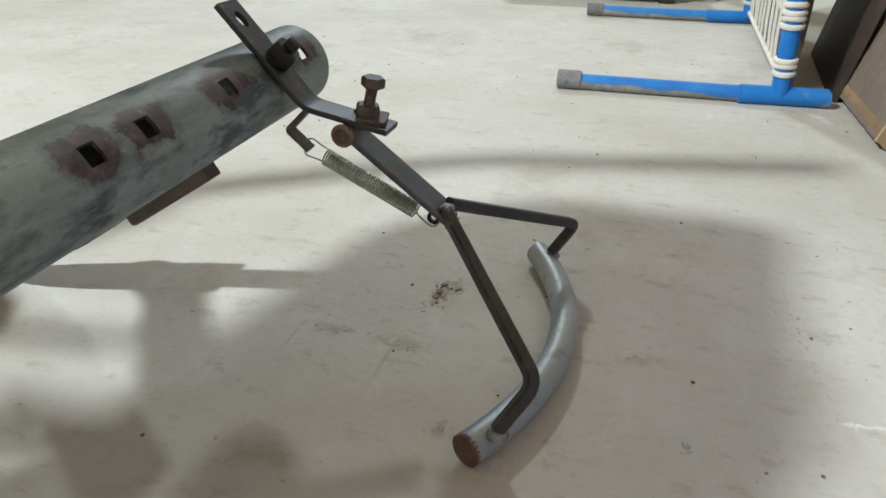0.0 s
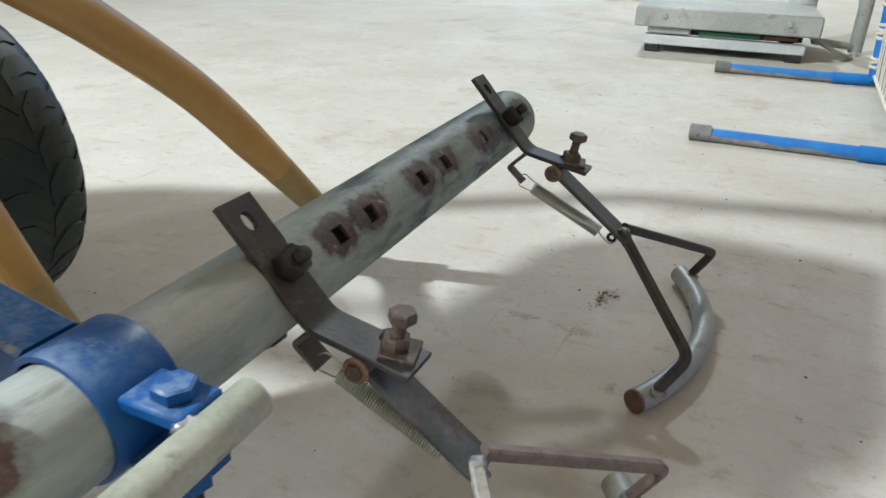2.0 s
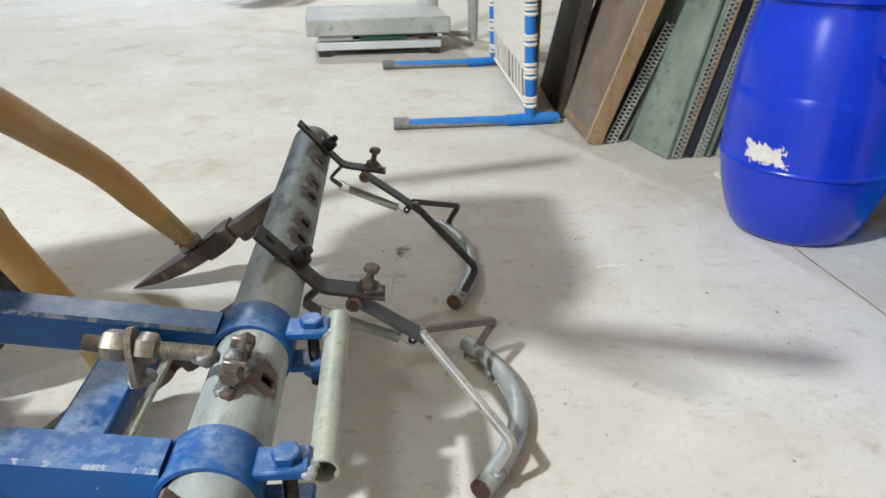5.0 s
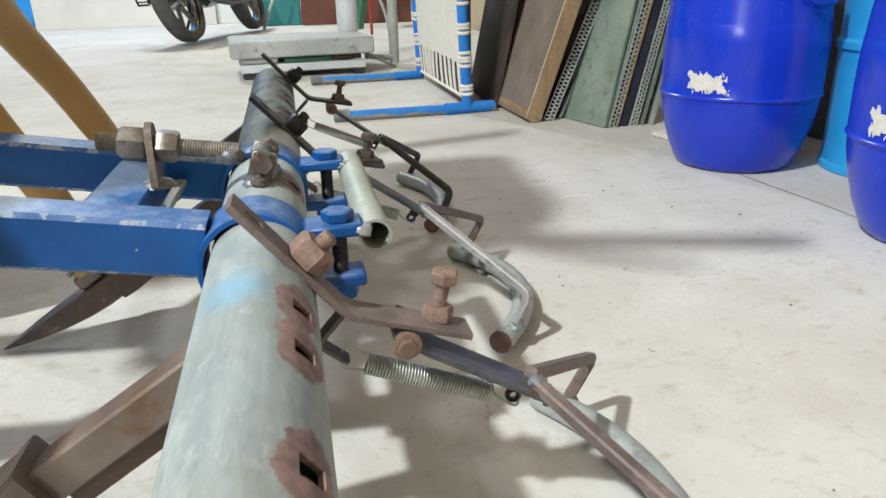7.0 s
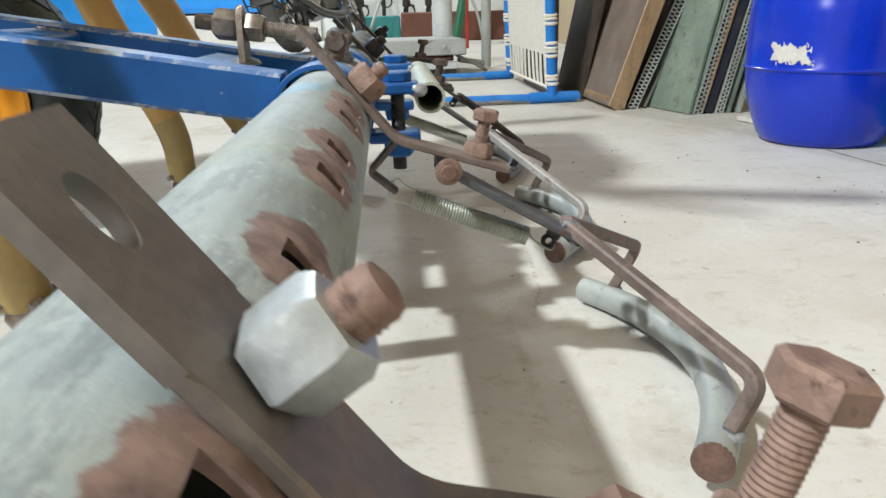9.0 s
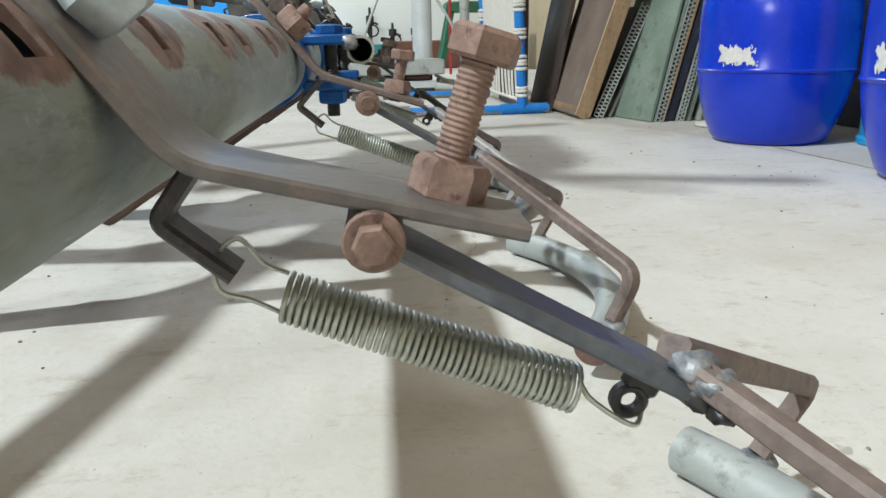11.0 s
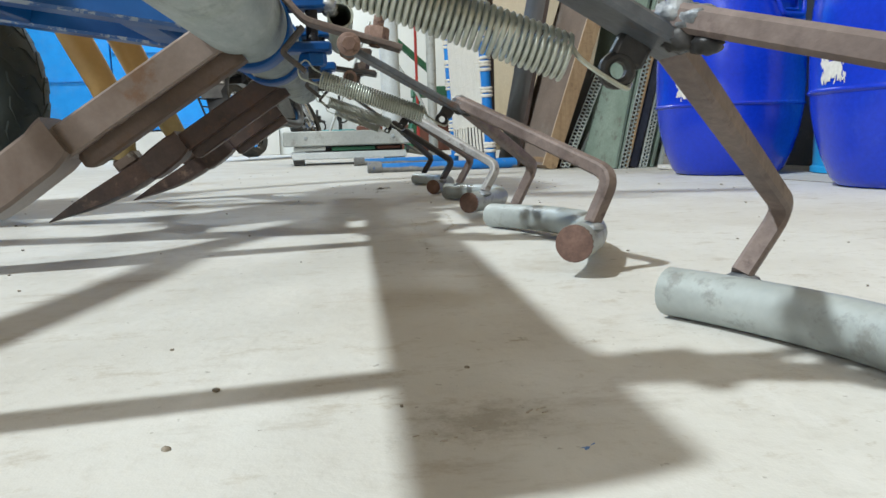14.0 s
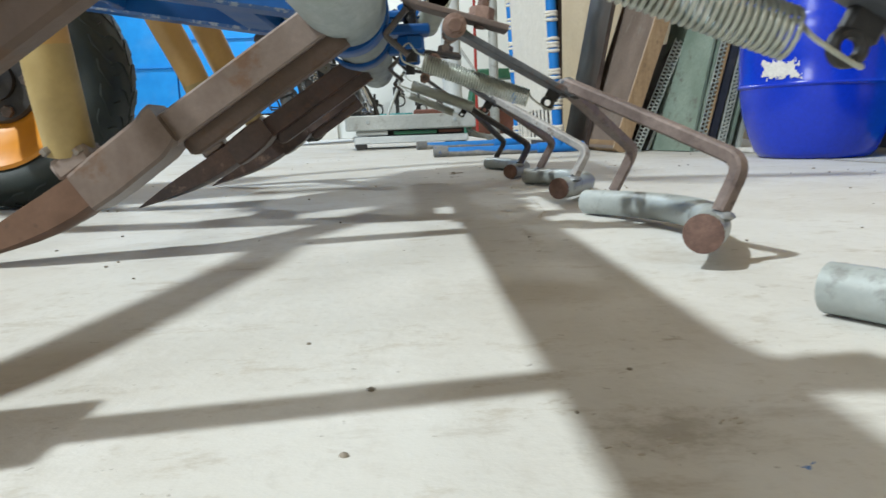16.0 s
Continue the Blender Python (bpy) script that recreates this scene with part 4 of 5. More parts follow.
def hose(foot, pts, bore, neck):
    """A hose that narrows towards the foot, where its stained end is pushed over the clip."""
    line = spline([foot] + pts, 12)
    run = [0.0]
    for p, q in zip(line, line[1:]):
        run.append(run[-1] + (q - p).length)
    size = [neck + (1.0 - neck) * min(1.0, r / 0.16) for r in run]
    end = next(i for i, r in enumerate(run) if r > 0.085)
    h = part("seed_hose", Geo().tube(line[end - 1:], bore, 26, scale=size[end - 1:]), HOSE, drill, "amber plastic seed hose")
    part("hose_cuff", Geo().tube(line[:end + 1], bore + 0.0004, 26, scale=size[:end + 1]), HOSE_END, h, "stained lower end of the hose")


for yc, pts in (
    (0.672, [(-0.265, 0.605, 0.185), (-0.291, 0.516, 0.288), (-0.309, 0.407, 0.377), (-0.304, 0.303, 0.442), (-0.318, 0.190, 0.524), (-0.345, 0.080, 0.650)]),
    (0.262, [(-0.237, 0.234, 0.171), (-0.294, 0.216, 0.310), (-0.331, 0.193, 0.438), (-0.387, 0.149, 0.580), (-0.410, 0.120, 0.650)]),
    (-0.188, [(-0.236, -0.205, 0.160), (-0.248, -0.202, 0.262), (-0.275, -0.165, 0.380), (-0.350, -0.050, 0.640)]),
    (-0.606, [(-0.262, -0.570, 0.205), (-0.300, -0.470, 0.312), (-0.325, -0.370, 0.388), (-0.345, -0.270, 0.445), (-0.365, -0.140, 0.640)]),
):
    hose(tine(yc, 0.105 if yc < -0.5 else 0.088 if yc < 0 else 0.062), [Vector(p) for p in pts], *((0.0240, 0.70) if yc > 0.5 else (0.0204, 0.97 if yc < 0 else 0.86)))


# blue frame: two beams, collars and split clamps
def rubbed(ob):
    """Paint rubbed thin along the broken edges of a tube."""
    ob.data.materials.append(BLUEWORN)
    for poly in ob.data.polygons:
        if abs(poly.normal.y) > 0.3 and abs(poly.normal.z) > 0.3:
            poly.material_index = 1
    return ob


def frame_beam(y):
    rise = 0.165
    a = Vector((-0.036, y, 0.2365))
    b = Vector((-0.95, y, 0.2365 + 0.914 * rise))
    return rubbed(part("frame_beam", Geo().sweep([a, b], rect(0.042, 0.043, 0.0035)), BLUE, drill, "blue painted square tube"))


COLLARS = (-0.093, 0.111)
for y in COLLARS:
    frame_beam(y)
    z0 = axis_z(y)
    prof = [(0.0388, -0.026), (0.0425, -0.026), (0.0435, -0.024), (0.0435, 0.024), (0.0425, 0.026), (0.0388, 0.026)]
    col = part("collar", Geo().lathe(prof, (0, y, z0), (0, 1, 0), 48, close=False), BLUE, drill, "blue painted clamp collar")
    for dz, t in ((0.020, 0.010), (-0.022, 0.010)):
        part("clamp_lug", Geo().block((0.060, y, z0 + dz), (0.046, 0.034, t), None, 0.004), BLUE, col)
    part("clamp_bolt", Geo().thread((0.064, y, z0 - 0.052), (0.064, y, z0 + 0.030), 0.0065, 0.002), BLACK, col)
    part("clamp_bolt_head", Geo().hexagon((0.064, y, z0 + 0.025), (0, 0, 1), 0.0225, 0.009, 0.2), BLUE, col, "blue painted hexagonal head")
    part("clamp_nut", Geo().hexagon((0.064, y, z0 - 0.027), (0, 0, -1), 0.024, 0.013, 0.5), BLUE, col)
    for k, dy in enumerate((-0.012, -0.001, 0.010)):
        part("weld", bead((0.0825, y + dy, z0 + 0.019 - 0.002 * k), 0.0086, y + k), BRIGHTWELD, col, "bright lumpy weld")

# pale tube welded to the clamp lugs
line = [Vector((0.093, -0.095, 0.2320)), Vector((0.090, 0.140, 0.2350))]
part("guide_tube", Geo().tube(line, 0.0135, 24, caps=False).tube(line[::-1], 0.0112, 24, caps=False).lathe([(0.0112, 0), (0.0135, 0)], line[0], (0, -1, 0), 24, close=False), GUIDE, drill, "pale zinc tube welded beside the collars")
part("tube_stop", Geo().lathe([(0.0134, -0.001), (0.0134, 0.002), (0.002, 0.002)], line[1], (0, 1, 0), 22), GUIDE, drill)

# cross members and the adjusting screw
for x, wide in ((-0.112, 0.044), (-0.295, 0.046)):
    z = 0.2365 + (-0.036 - x) * 0.165
    part("cross_member", Geo().block((x, 0.009, z - 0.002), (wide, 0.162, 0.034), Matrix.Rotation(radians(9.4), 3, "Y"), 0.003), BLUE, drill, "blue painted cross piece")
part("strap", Geo().sweep([(-0.081, -0.072, 0.2405), (-0.078, 0.088, 0.2405)], rect(0.010, 0.006)), GUIDE, drill, "pale flat strap beside the cross piece")
for yy in (-0.068, 0.086):
    for k in range(4):
        part("weld", bead((-0.308 + 0.010 * k, yy * 0.93 + 0.002 * (k % 2), 0.2945 - 0.0016 * k), 0.0072, yy + k), WELD, drill, "bright lumpy weld")
sp, se = Vector((-0.128, 0.012, 0.3005)), Vector((-0.012, 0.008, 0.2845))
sd = (se - sp).normalized()
screw = part("adjusting_screw", Geo().thread(sp, se, 0.0078, 0.0022, 18), STEEL, drill, "greased threaded adjusting screw")
up_plate = [(-0.017, -0.030), (0.017, -0.030), (0.014, 0.010), (0.009, 0.020), (0, 0.024), (-0.009, 0.020), (-0.014, 0.010)]
pc = sp + sd * 0.044
part("screw_plate", Geo().plate(up_plate, 0.006, lambda a, b, c: pc + Vector((c, a, b - 0.004))), STEEL, drill, "upright plate that holds the screw")
part("weld", Geo().lathe([(0.006, -0.002), (0.016, 0.0), (0.013, 0.004), (0.005, 0.007)], pc + Vector((0, 0, -0.036)), (0, 0, 1), 12), WELD, drill)
part("screw_nut", Geo().hexagon(pc + sd * 0.004, sd, 0.0255, 0.018, 0.25), STEEL, screw)
part("screw_nut", Geo().hexagon(pc - sd * 0.004, -sd, 0.0265, 0.022, 0.1), STEEL, screw)
for dy, k in ((-0.020, 0), (0.030, 1)):
    part("screw_ear", Geo().block((0.006, 0.008 + dy * 0.8, 0.272), (0.022, 0.007, 0.030), Matrix.Rotation(0.3, 3, "Y"), 0.003), STEEL, drill)
part("cross_bolt", Geo().tube([(0.008, -0.016, 0.279), (0.012, 0.036, 0.280)], 0.0066, 14).hexagon((0.008, -0.013, 0.279), (-0.05, -1, 0), 0.0185, 0.011).hexagon((0.012, 0.029, 0.280), (0.05, 1, 0), 0.0160, 0.010, 0.4), RUSTDARK, drill, "greasy cross bolt with hexagonal ends")
part("weld", bead((0.006, 0.004, 0.2855), 0.0095, 7.3), WELD, drill, "bright lumpy weld")
part("weld", bead((0.014, 0.021, 0.2800), 0.0078, 8.9), RUSTDARK, drill, "sooty weld bead")
part("weld", bead((0.004, -0.024, 0.2630), 0.0085, 9.4), RUSTDARK, drill, "sooty weld bead")
part("weld", bead(se + Vector((-0.008, 0.0, -0.003)), 0.0135, 3.3), WELD, drill, "bright weld at the screw end")
part("weld", bead((0.000, -0.014, 0.260), 0.0125, 4.1), WELD, drill)
part("weld", bead((0.010, 0.024, 0.261), 0.0125, 5.7), WELD, drill)

# travelling wheel
wheel_c = Vector((-0.580, 0.370, 0.2015))
prof = [(0.133, -0.058), (0.146, -0.067), (0.166, -0.069), (0.184, -0.058), (0.195, -0.034), (0.1985, 0.0), (0.195, 0.034), (0.184, 0.058), (0.166, 0.069), (0.146, 0.067), (0.133, 0.058)]
tyre = part("tyre", Geo().lathe(prof, wheel_c, (0, 1, 0), 64, close=False), TYRE, drill, "black ribbed rubber tyre of the travelling wheel")
CROWN = ((0.003, 0.1982), (0.020, 0.1968), (0.034, 0.1948), (0.046, 0.1905), (0.056, 0.1850), (0.063, 0.1780))


def tread_bar(s):
    """A low rubber bar curving from the middle of the tread over its shoulder."""
    rows = []
    for k, (y, r) in enumerate(CROWN):
        bend = 0.055 * math.sin(k * 1.35) + 0.045 * k
        half = 0.075 - 0.006 * k
        rise = 0.0018 if k < 5 else 0.0004
        rows.append([(q * math.cos(bend + e), s * y, q * math.sin(bend + e)) for e, q in ((-half, r - 0.004), (-half * 0.88, r + rise), (half * 0.88, r + rise), (half, r - 0.004))])
    return loft([[Vector(p) for p in row] for row in rows])


for s in (-1, 1):
    first = part("tread_lug", tread_bar(s), TYRE, tyre)
    home = WORLD_AT[first].copy()
    lug_mesh = first.data
    for i in range(30):
        lug = first if i == 0 else new("tread_lug", lug_mesh)
        lug.parent = tyre
        turn = Matrix.Rotation(2 * math.pi * (i + 0.25 * s) / 30, 4, "Y")
        lug.matrix_basis = Matrix.Translation(wheel_c - WORLD_AT[tyre]) @ turn @ Matrix.Translation(home)
hairs = Geo()
for i in range(70):
    t = 2 * math.pi * (i + 0.3 * math.sin(i * 5.1)) / 70
    for yy, rr in ((-0.046, 0.190), (0.012, 0.198)):
        d = Vector((math.cos(t), -0.35 if yy < 0 else 0.0, math.sin(t))).normalized()
        p = wheel_c + Vector((math.cos(t) * rr, yy, math.sin(t) * rr))
        hairs.tube([p - d * 0.002, p + d * (0.0045 + 0.002 * math.sin(i * 2.7))], 0.00035, 4)
part("mould_hairs", hairs, TYRE, tyre, "fine rubber mould hairs", kind="stuff")
rim_prof = [(0.030, -0.010), (0.068, -0.014), (0.080, -0.022), (0.104, -0.044), (0.120, -0.061), (0.132, -0.068), (0.138, -0.066), (0.135, -0.056), (0.122, -0.035), (0.122, 0.056)]
part("rim", Geo().lathe(rim_prof, wheel_c, (0, 1, 0), 48), RIM, tyre, "orange painted wheel rim")
part("wheel_disc", Geo().lathe([(0.062, -0.024), (0.066, -0.020), (0.066, -0.010), (0.02, -0.012)], wheel_c, (0, 1, 0), 40), BLACK, tyre, "dark wheel disc")
part("hub", Geo().lathe([(0.020, -0.040), (0.032, -0.034), (0.032, -0.010), (0.020, -0.008)], wheel_c, (0, 1, 0), 24), BLACK, tyre)
for i in range(5):
    t = 2 * math.pi * i / 5
    part("wheel_bolt", Geo().hexagon(wheel_c + Vector((0.050 * math.cos(t), -0.022, 0.050 * math.sin(t))), (0, -1, 0), 0.017, 0.010), RUSTDARK, tyre)
part("axle", Geo().tube([wheel_c + Vector((0, -0.02, 0)), wheel_c + Vector((0, -0.22, 0.0))], 0.016, 16), BLACK, drill)
part("axle_arm", Geo().block((-0.605, 0.155, 0.255), (0.05, 0.03, 0.16)), BLUE, drill)

# unseen seed box, shadow casters and handles above the hoses, outlined by wanted shadows
# added block, keeps the lamp off the far frame beam
part("metering_box", Geo().block((-0.515, -0.115, 0.825), (0.23, 0.13, 0.23), None, 0.012), BLUE, drill, "unseen blue block added to shade the far frame beam")
box_top = [(-0.503, -0.190), (-0.405, -0.083), (-0.347, -0.049), (-0.310, 0.015), (-0.300, 0.074), (-0.300, 0.153), (-0.294, 0.274), (-0.290, 0.355), (-0.336, 0.366), (-0.533, 0.356), (-0.587, 0.318), (-0.609, 0.259), (-0.644, 0.107), (-0.660, -0.091), (-0.647, -0.190)]
part("seed_box", Geo().plate(box_top, 0.12, lambda a, b, c: Vector((a, b, c + 1.0))), BLUE, drill, "unseen blue seed box, outline drawn from its floor shadow")
# added plate, outlined to cast the western patch of floor shadow
shading_outline = [(-1.40, 0.03), (-1.211, 0.173), (-1.024, 0.257), (-0.924, 0.295), (-0.878, 0.272), (-0.863, 0.211), (-0.901, 0.119), (-1.054, 0.004), (-1.40, -0.072)]
part("fertiliser_box", Geo().plate(shading_outline, 0.10, lambda a, b, c: Vector((a, b, c + 0.98))), BLUE, drill, "unseen blue plate added to cast a floor shadow")
# unseen post, rail and rod; the last two each cast a shadow band
part("box_post", Geo().sweep([(-0.93, -0.093, 0.38), (-1.02, 0.02, 0.94)], rect(0.026, 0.026)), BLUE, drill)
part("box_rail", Geo().sweep([(-0.93, -0.078, 1.0), (-0.64, -0.060, 1.0)], rect(0.058, 0.02)), BLUE, drill)
part("box_stay", Geo().tube([(-0.98, 0.04, 1.0), (-0.913, 0.0, 1.0), (-0.640, 0.055, 1.0)], 0.012, 12), BLACK, drill)
for y in COLLARS:
    part("box_post", Geo().sweep([(-0.42, y, 0.30), (-0.40, y * 0.3 - 0.08, 0.72)], rect(0.026, 0.026)), BLUE, drill)
# unseen bars, read as handles from the shadow streaks they cast
part("handle", Geo().tube(spline([(-0.48, 0.03, 1.0), (-0.444, -0.003, 1.02), (-0.387, -0.046, 1.02), (-0.343, -0.086, 1.02), (-0.275, -0.109, 1.02), (-0.145, -0.145, 1.02), (-0.040, -0.174, 1.02)], 8), 0.023, 14), BLACK, drill)
part("handle", Geo().tube(spline([(-0.44, -0.04, 1.0), (-0.384, -0.094, 1.02), (-0.321, -0.149, 1.02), (-0.263, -0.181, 1.02), (-0.209, -0.218, 1.02)], 8), 0.011, 14), BLACK, drill)
part("handle", Geo().tube(spline([(-1.077, 0.171, 1.0), (-0.909, 0.257, 1.02), (-0.763, 0.358, 1.02), (-0.593, 0.469, 1.02), (-0.462, 0.507, 1.02), (-0.2, 0.579, 1.02)], 8), 0.024, 14), BLACK, drill)
# ---------------------------------------------------------------- drums
def drum(at, label, sticker_turn, handle_turn, half=0.29):
    x, y = at
    ob = thing("plastic_drum", (x, y, 0), label, "drum", "blue drums along the wall")
    prof = [(0.110, 0.0), (0.122, 0.004), (0.132, 0.016), (0.148, 0.055), (0.161, 0.100), (0.1680, 0.140), (0.1700, 0.162), (0.1728, 0.1640), (0.1746, 0.1660), (0.1746, 0.1680), (0.1728, 0.1700), (0.1716, 0.173), (0.1725, 0.230), (0.1720, 0.280), (0.1700, 0.3165), (0.1693, 0.318), (0.1690, 0.3195), (0.166, 0.360), (0.159, 0.410), (0.150, 0.452), (0.146, 0.470), (0.146, 0.486), (0.156, 0.490), (0.158, 0.500), (0.150, 0.505), (0.143, 0.512), (0.143, 0.536), (0.146, 0.538), (0.146, 0.552), (0.130, 0.556), (0.02, 0.556)]
    body = part("body", Geo().lathe(prof, (x, y, 0), (0, 0, 1), 72), DRUMBLUE, ob)

    def surf(turn, h, r):
        return Vector((x + r * math.cos(turn), y + r * math.sin(turn), h))

    t = handle_turn
    g = Geo()
    outer = [surf(t - 0.27, 0.402, 0.160), surf(t - 0.25, 0.398, 0.176), surf(t - 0.18, 0.358, 0.182), surf(t + 0.18, 0.358, 0.182), surf(t + 0.25, 0.398, 0.176), surf(t + 0.27, 0.402, 0.160)]
    g.tube(bent(outer, 0.010, 4), 0.0055, 10)
    g.tube(bent([surf(t - 0.25, 0.399, 0.167), surf(t - 0.16, 0.396, 0.174), surf(t + 0.16, 0.396, 0.174), surf(t + 0.25, 0.399, 0.167)], 0.01, 4), 0.0058, 10)
    g.tube(bent([surf(t - 0.16, 0.392, 0.166), surf(t - 0.13, 0.370, 0.172), surf(t + 0.13, 0.370, 0.172), surf(t + 0.16, 0.392, 0.166)], 0.008, 4), 0.0035, 8)
    part("handle", g, DRUMBLUE, body, "moulded blue side handle")
    rnd = random.Random(int(1000 * x + 77 * y))
    nx, nz = 44, 20
    g = Geo()
    for i in range(nx):
        for k in range(nz):
            u, v = (i + 0.5) / nx, (k + 0.5) / nz
            edge = min(u, 1 - u, v * 0.9, (1 - v) * 0.9)
            keep = edge * 4.2 + noise.noise((u * 11 + x * 9, v * 3.2, y)) * 0.85 + noise.noise((u * 30, v * 9 + x, y)) * 0.45 + rnd.uniform(-0.04, 0.04)
            if keep < 0.46:
                continue
            a0, a1 = sticker_turn - half + 2 * half * i / nx, sticker_turn - half + 2 * half * (i + 1) / nx
            h0, h1 = 0.177 + 0.050 * k / nz, 0.177 + 0.050 * (k + 1) / nz
            q = [surf(a0, h0, 0.1728), surf(a1, h0, 0.1728), surf(a1, h1, 0.1728), surf(a0, h1, 0.1728)]
            q2 = [surf(a0, h0, 0.1734), surf(a1, h0, 0.1734), surf(a1, h1, 0.1734), surf(a0, h1, 0.1734)]
            g.add(q + q2, [(4, 5, 6, 7), (0, 1, 5, 4), (1, 2, 6, 5), (2, 3, 7, 6), (3, 0, 4, 7)])
    part("sticker", g, PAPER, body, "torn remains of a white sticker", smooth=False)
    return ob


drum((1.030, 0.860), "deep blue plastic drum with a torn white sticker", math.radians(-146), math.radians(-72))
drum((1.075, 0.300), "deep blue plastic drum standing beside a sky-blue one", math.radians(-177), math.radians(-70), 0.18)
cy = thing("metal_drum", (1.355, 0.695, 0), "sky-blue painted metal drum between the plastic drums", "drum")
prof = [(0.168, 0.0), (0.176, 0.002), (0.176, 0.014), (0.170, 0.018), (0.170, 0.255), (0.176, 0.262), (0.176, 0.276), (0.170, 0.283), (0.170, 0.560), (0.176, 0.567), (0.176, 0.581), (0.170, 0.588), (0.170, 0.84), (0.176, 0.845), (0.176, 0.86), (0.168, 0.862), (0.166, 0.85), (0.01, 0.85)]
part("body", Geo().lathe(prof, (1.355, 0.695, 0), (0, 0, 1), 64), CYAN, cy)


# ---------------------------------------------------------------- cot standing on its end
def lean_x(z):
    return 0.587 - 0.045 * z


cot = thing("rope_cot", (0.585, 2.13, 0), "blue steel cot with cream webbing, standing on its end", "cot")
for y, x0, x1, dy in ((1.685, 0.150, 0.680, -0.022), (2.590, 0.105, 0.600, -0.03)):
    leg = part("leg", Geo().tube([(x0, y + dy, 0.0165), (x1, y + 0.01, 0.0165)], 0.0160, 18), LEGPAINT, cot, "blue leg lying along the floor")
    part("sleeve", Geo().tube([(x0 + 0.36, y + dy * 0.35, 0.0185), (x1 - 0.005, y + 0.012, 0.0185)], 0.0185, 18), COTBLUE, leg)
    part("foot_cap", Geo().lathe([(0.0155, 0), (0.0195, 0.002), (0.0195, 0.045), (0.0170, 0.050)], (x0 - 0.004, y + dy, 0.0195), (1, 0.04, 0), 18), WORN, leg, "worn grey foot cap")
    post = part("side_rail", Geo().tube([(lean_x(0.02), y, 0.02), (lean_x(1.86), y, 1.86)], 0.0175, 18), COTBLUE, cot, "blue steel side rail")
    k = 0.065
    i = 0
    while k < 1.80:
        n_turn = 4 if i % 2 else 3
        g = Geo()
        for q in range(n_turn):
            g.lathe([(0.0178, -0.0058), (0.0225, -0.003), (0.0232, 0.0), (0.0225, 0.003), (0.0178, 0.0058)], (lean_x(k + q * 0.0125), y, k + q * 0.0125), (-0.045, 0.12 * (1 if q % 2 else -1), 1), 16, close=False)
        part("rope_wrap", g, ROPE, post)
        k += n_turn * 0.0125 + 0.052
        i += 1
part("edge_rope", Geo().tube([(lean_x(0.04), 1.69, 0.046), (lean_x(0.04), 2.15, 0.040), (lean_x(0.04), 2.59, 0.036)], 0.006, 10), ROPE, cot)
part("end_rail", Geo().tube([(lean_x(1.84), 1.68, 1.84), (lean_x(1.84), 2.60, 1.84)], 0.0165, 16), COTBLUE, cot)
# webbing: broad cross bands over upright cords
web = Geo()
k, i = 0.160, 0
while k < 1.76:
    pts = []
    for j in range(29):
        y = 1.700 + 0.878 * j / 28
        pts.append((lean_x(k) + 0.0007 * (1 if (i + j) % 2 else -1), y, k + 0.002 * math.sin(i * 2.3 + j)))
    web.sweep(pts, rect(0.0045, 0.0135, 0.001), up=(0, 0, 1))
    k += 0.0142
    i += 1
webbing = part("webbing", web, ROPE, cot, "cream woven webbing", kind="stuff")
part("backing", Geo().add([(lean_x(z) + dx, y, z) for dx in (-0.0022, 0.0022) for z in (0.157, 1.775) for y in (1.698, 2.580)], [(0, 1, 3, 2), (4, 6, 7, 5), (0, 4, 5, 1), (2, 3, 7, 6), (0, 2, 6, 4), (1, 5, 7, 3)]), ROPE, cot, smooth=False)
rnd = random.Random(4)
for j in range(12):
    y = 1.722 + 0.836 * j / 11
    dy = rnd.uniform(-0.012, 0.012)
    cord = Geo().sweep([(lean_x(0.04) + 0.002, y + dy * 1.8, 0.038), (lean_x(0.09), y + dy, 0.09), (lean_x(0.18), y, 0.18)], rect(0.034, 0.0035, 0.001), up=(1, 0, 0))
    part("cord", cord, ROPE, cot, "loose upright cord at the end of the webbing" if j == 0 else "")


# ---------------------------------------------------------------- sheets leaning on the wall
def leaning(name, foot0, foot1, height, thick, lean, material, label, category, group="sheets leaning on the wall", edge=None, edge_label="", sway=0.0):
    """A sheet whose foot runs from foot0 to foot1 and whose top leans towards the wall."""
    a, b = Vector((*foot0, 0.0)), Vector((*foot1, 0.0))
    run = (b - a).normalized()
    off = Vector((-run.y, run.x, 0))
    if off.x < 0:
        off = -off
    near = run if b.y < a.y else -run
    up = (Vector((0, 0, 1)) + off * lean + near * sway).normalized()
    nrm = run.cross(up)
    if nrm.x < 0:
        nrm = -nrm
    rise = max(0.0, nrm.z * -thick)
    o = thing(name, tuple((a + b) / 2), label, category, group)
    lift = Vector((0, 0, rise + 0.001))
    verts = [p + up * h + nrm * n + lift for n in (0, thick) for h in (0, height) for p in (a, b)]
    part("sheet", Geo().add(verts, [(0, 1, 3, 2), (4, 6, 7, 5), (0, 4, 5, 1), (2, 3, 7, 6), (0, 2, 6, 4), (1, 5, 7, 3)]), material, o, smooth=False)
    if edge:
        e0 = (b if b.y < a.y else a) + lift
        outw = run if b.y < a.y else -run
        g = Geo().sweep([e0 + nrm * thick / 2 + outw * 0.004, e0 + nrm * thick / 2 + up * (height - 0.002) + outw * 0.004], rect(0.008, max(thick + 0.002, 0.01), 0.001), up=nrm)
        part("edge", g, edge, o, edge_label)
    return o, a + lift, b + lift, up, nrm, run


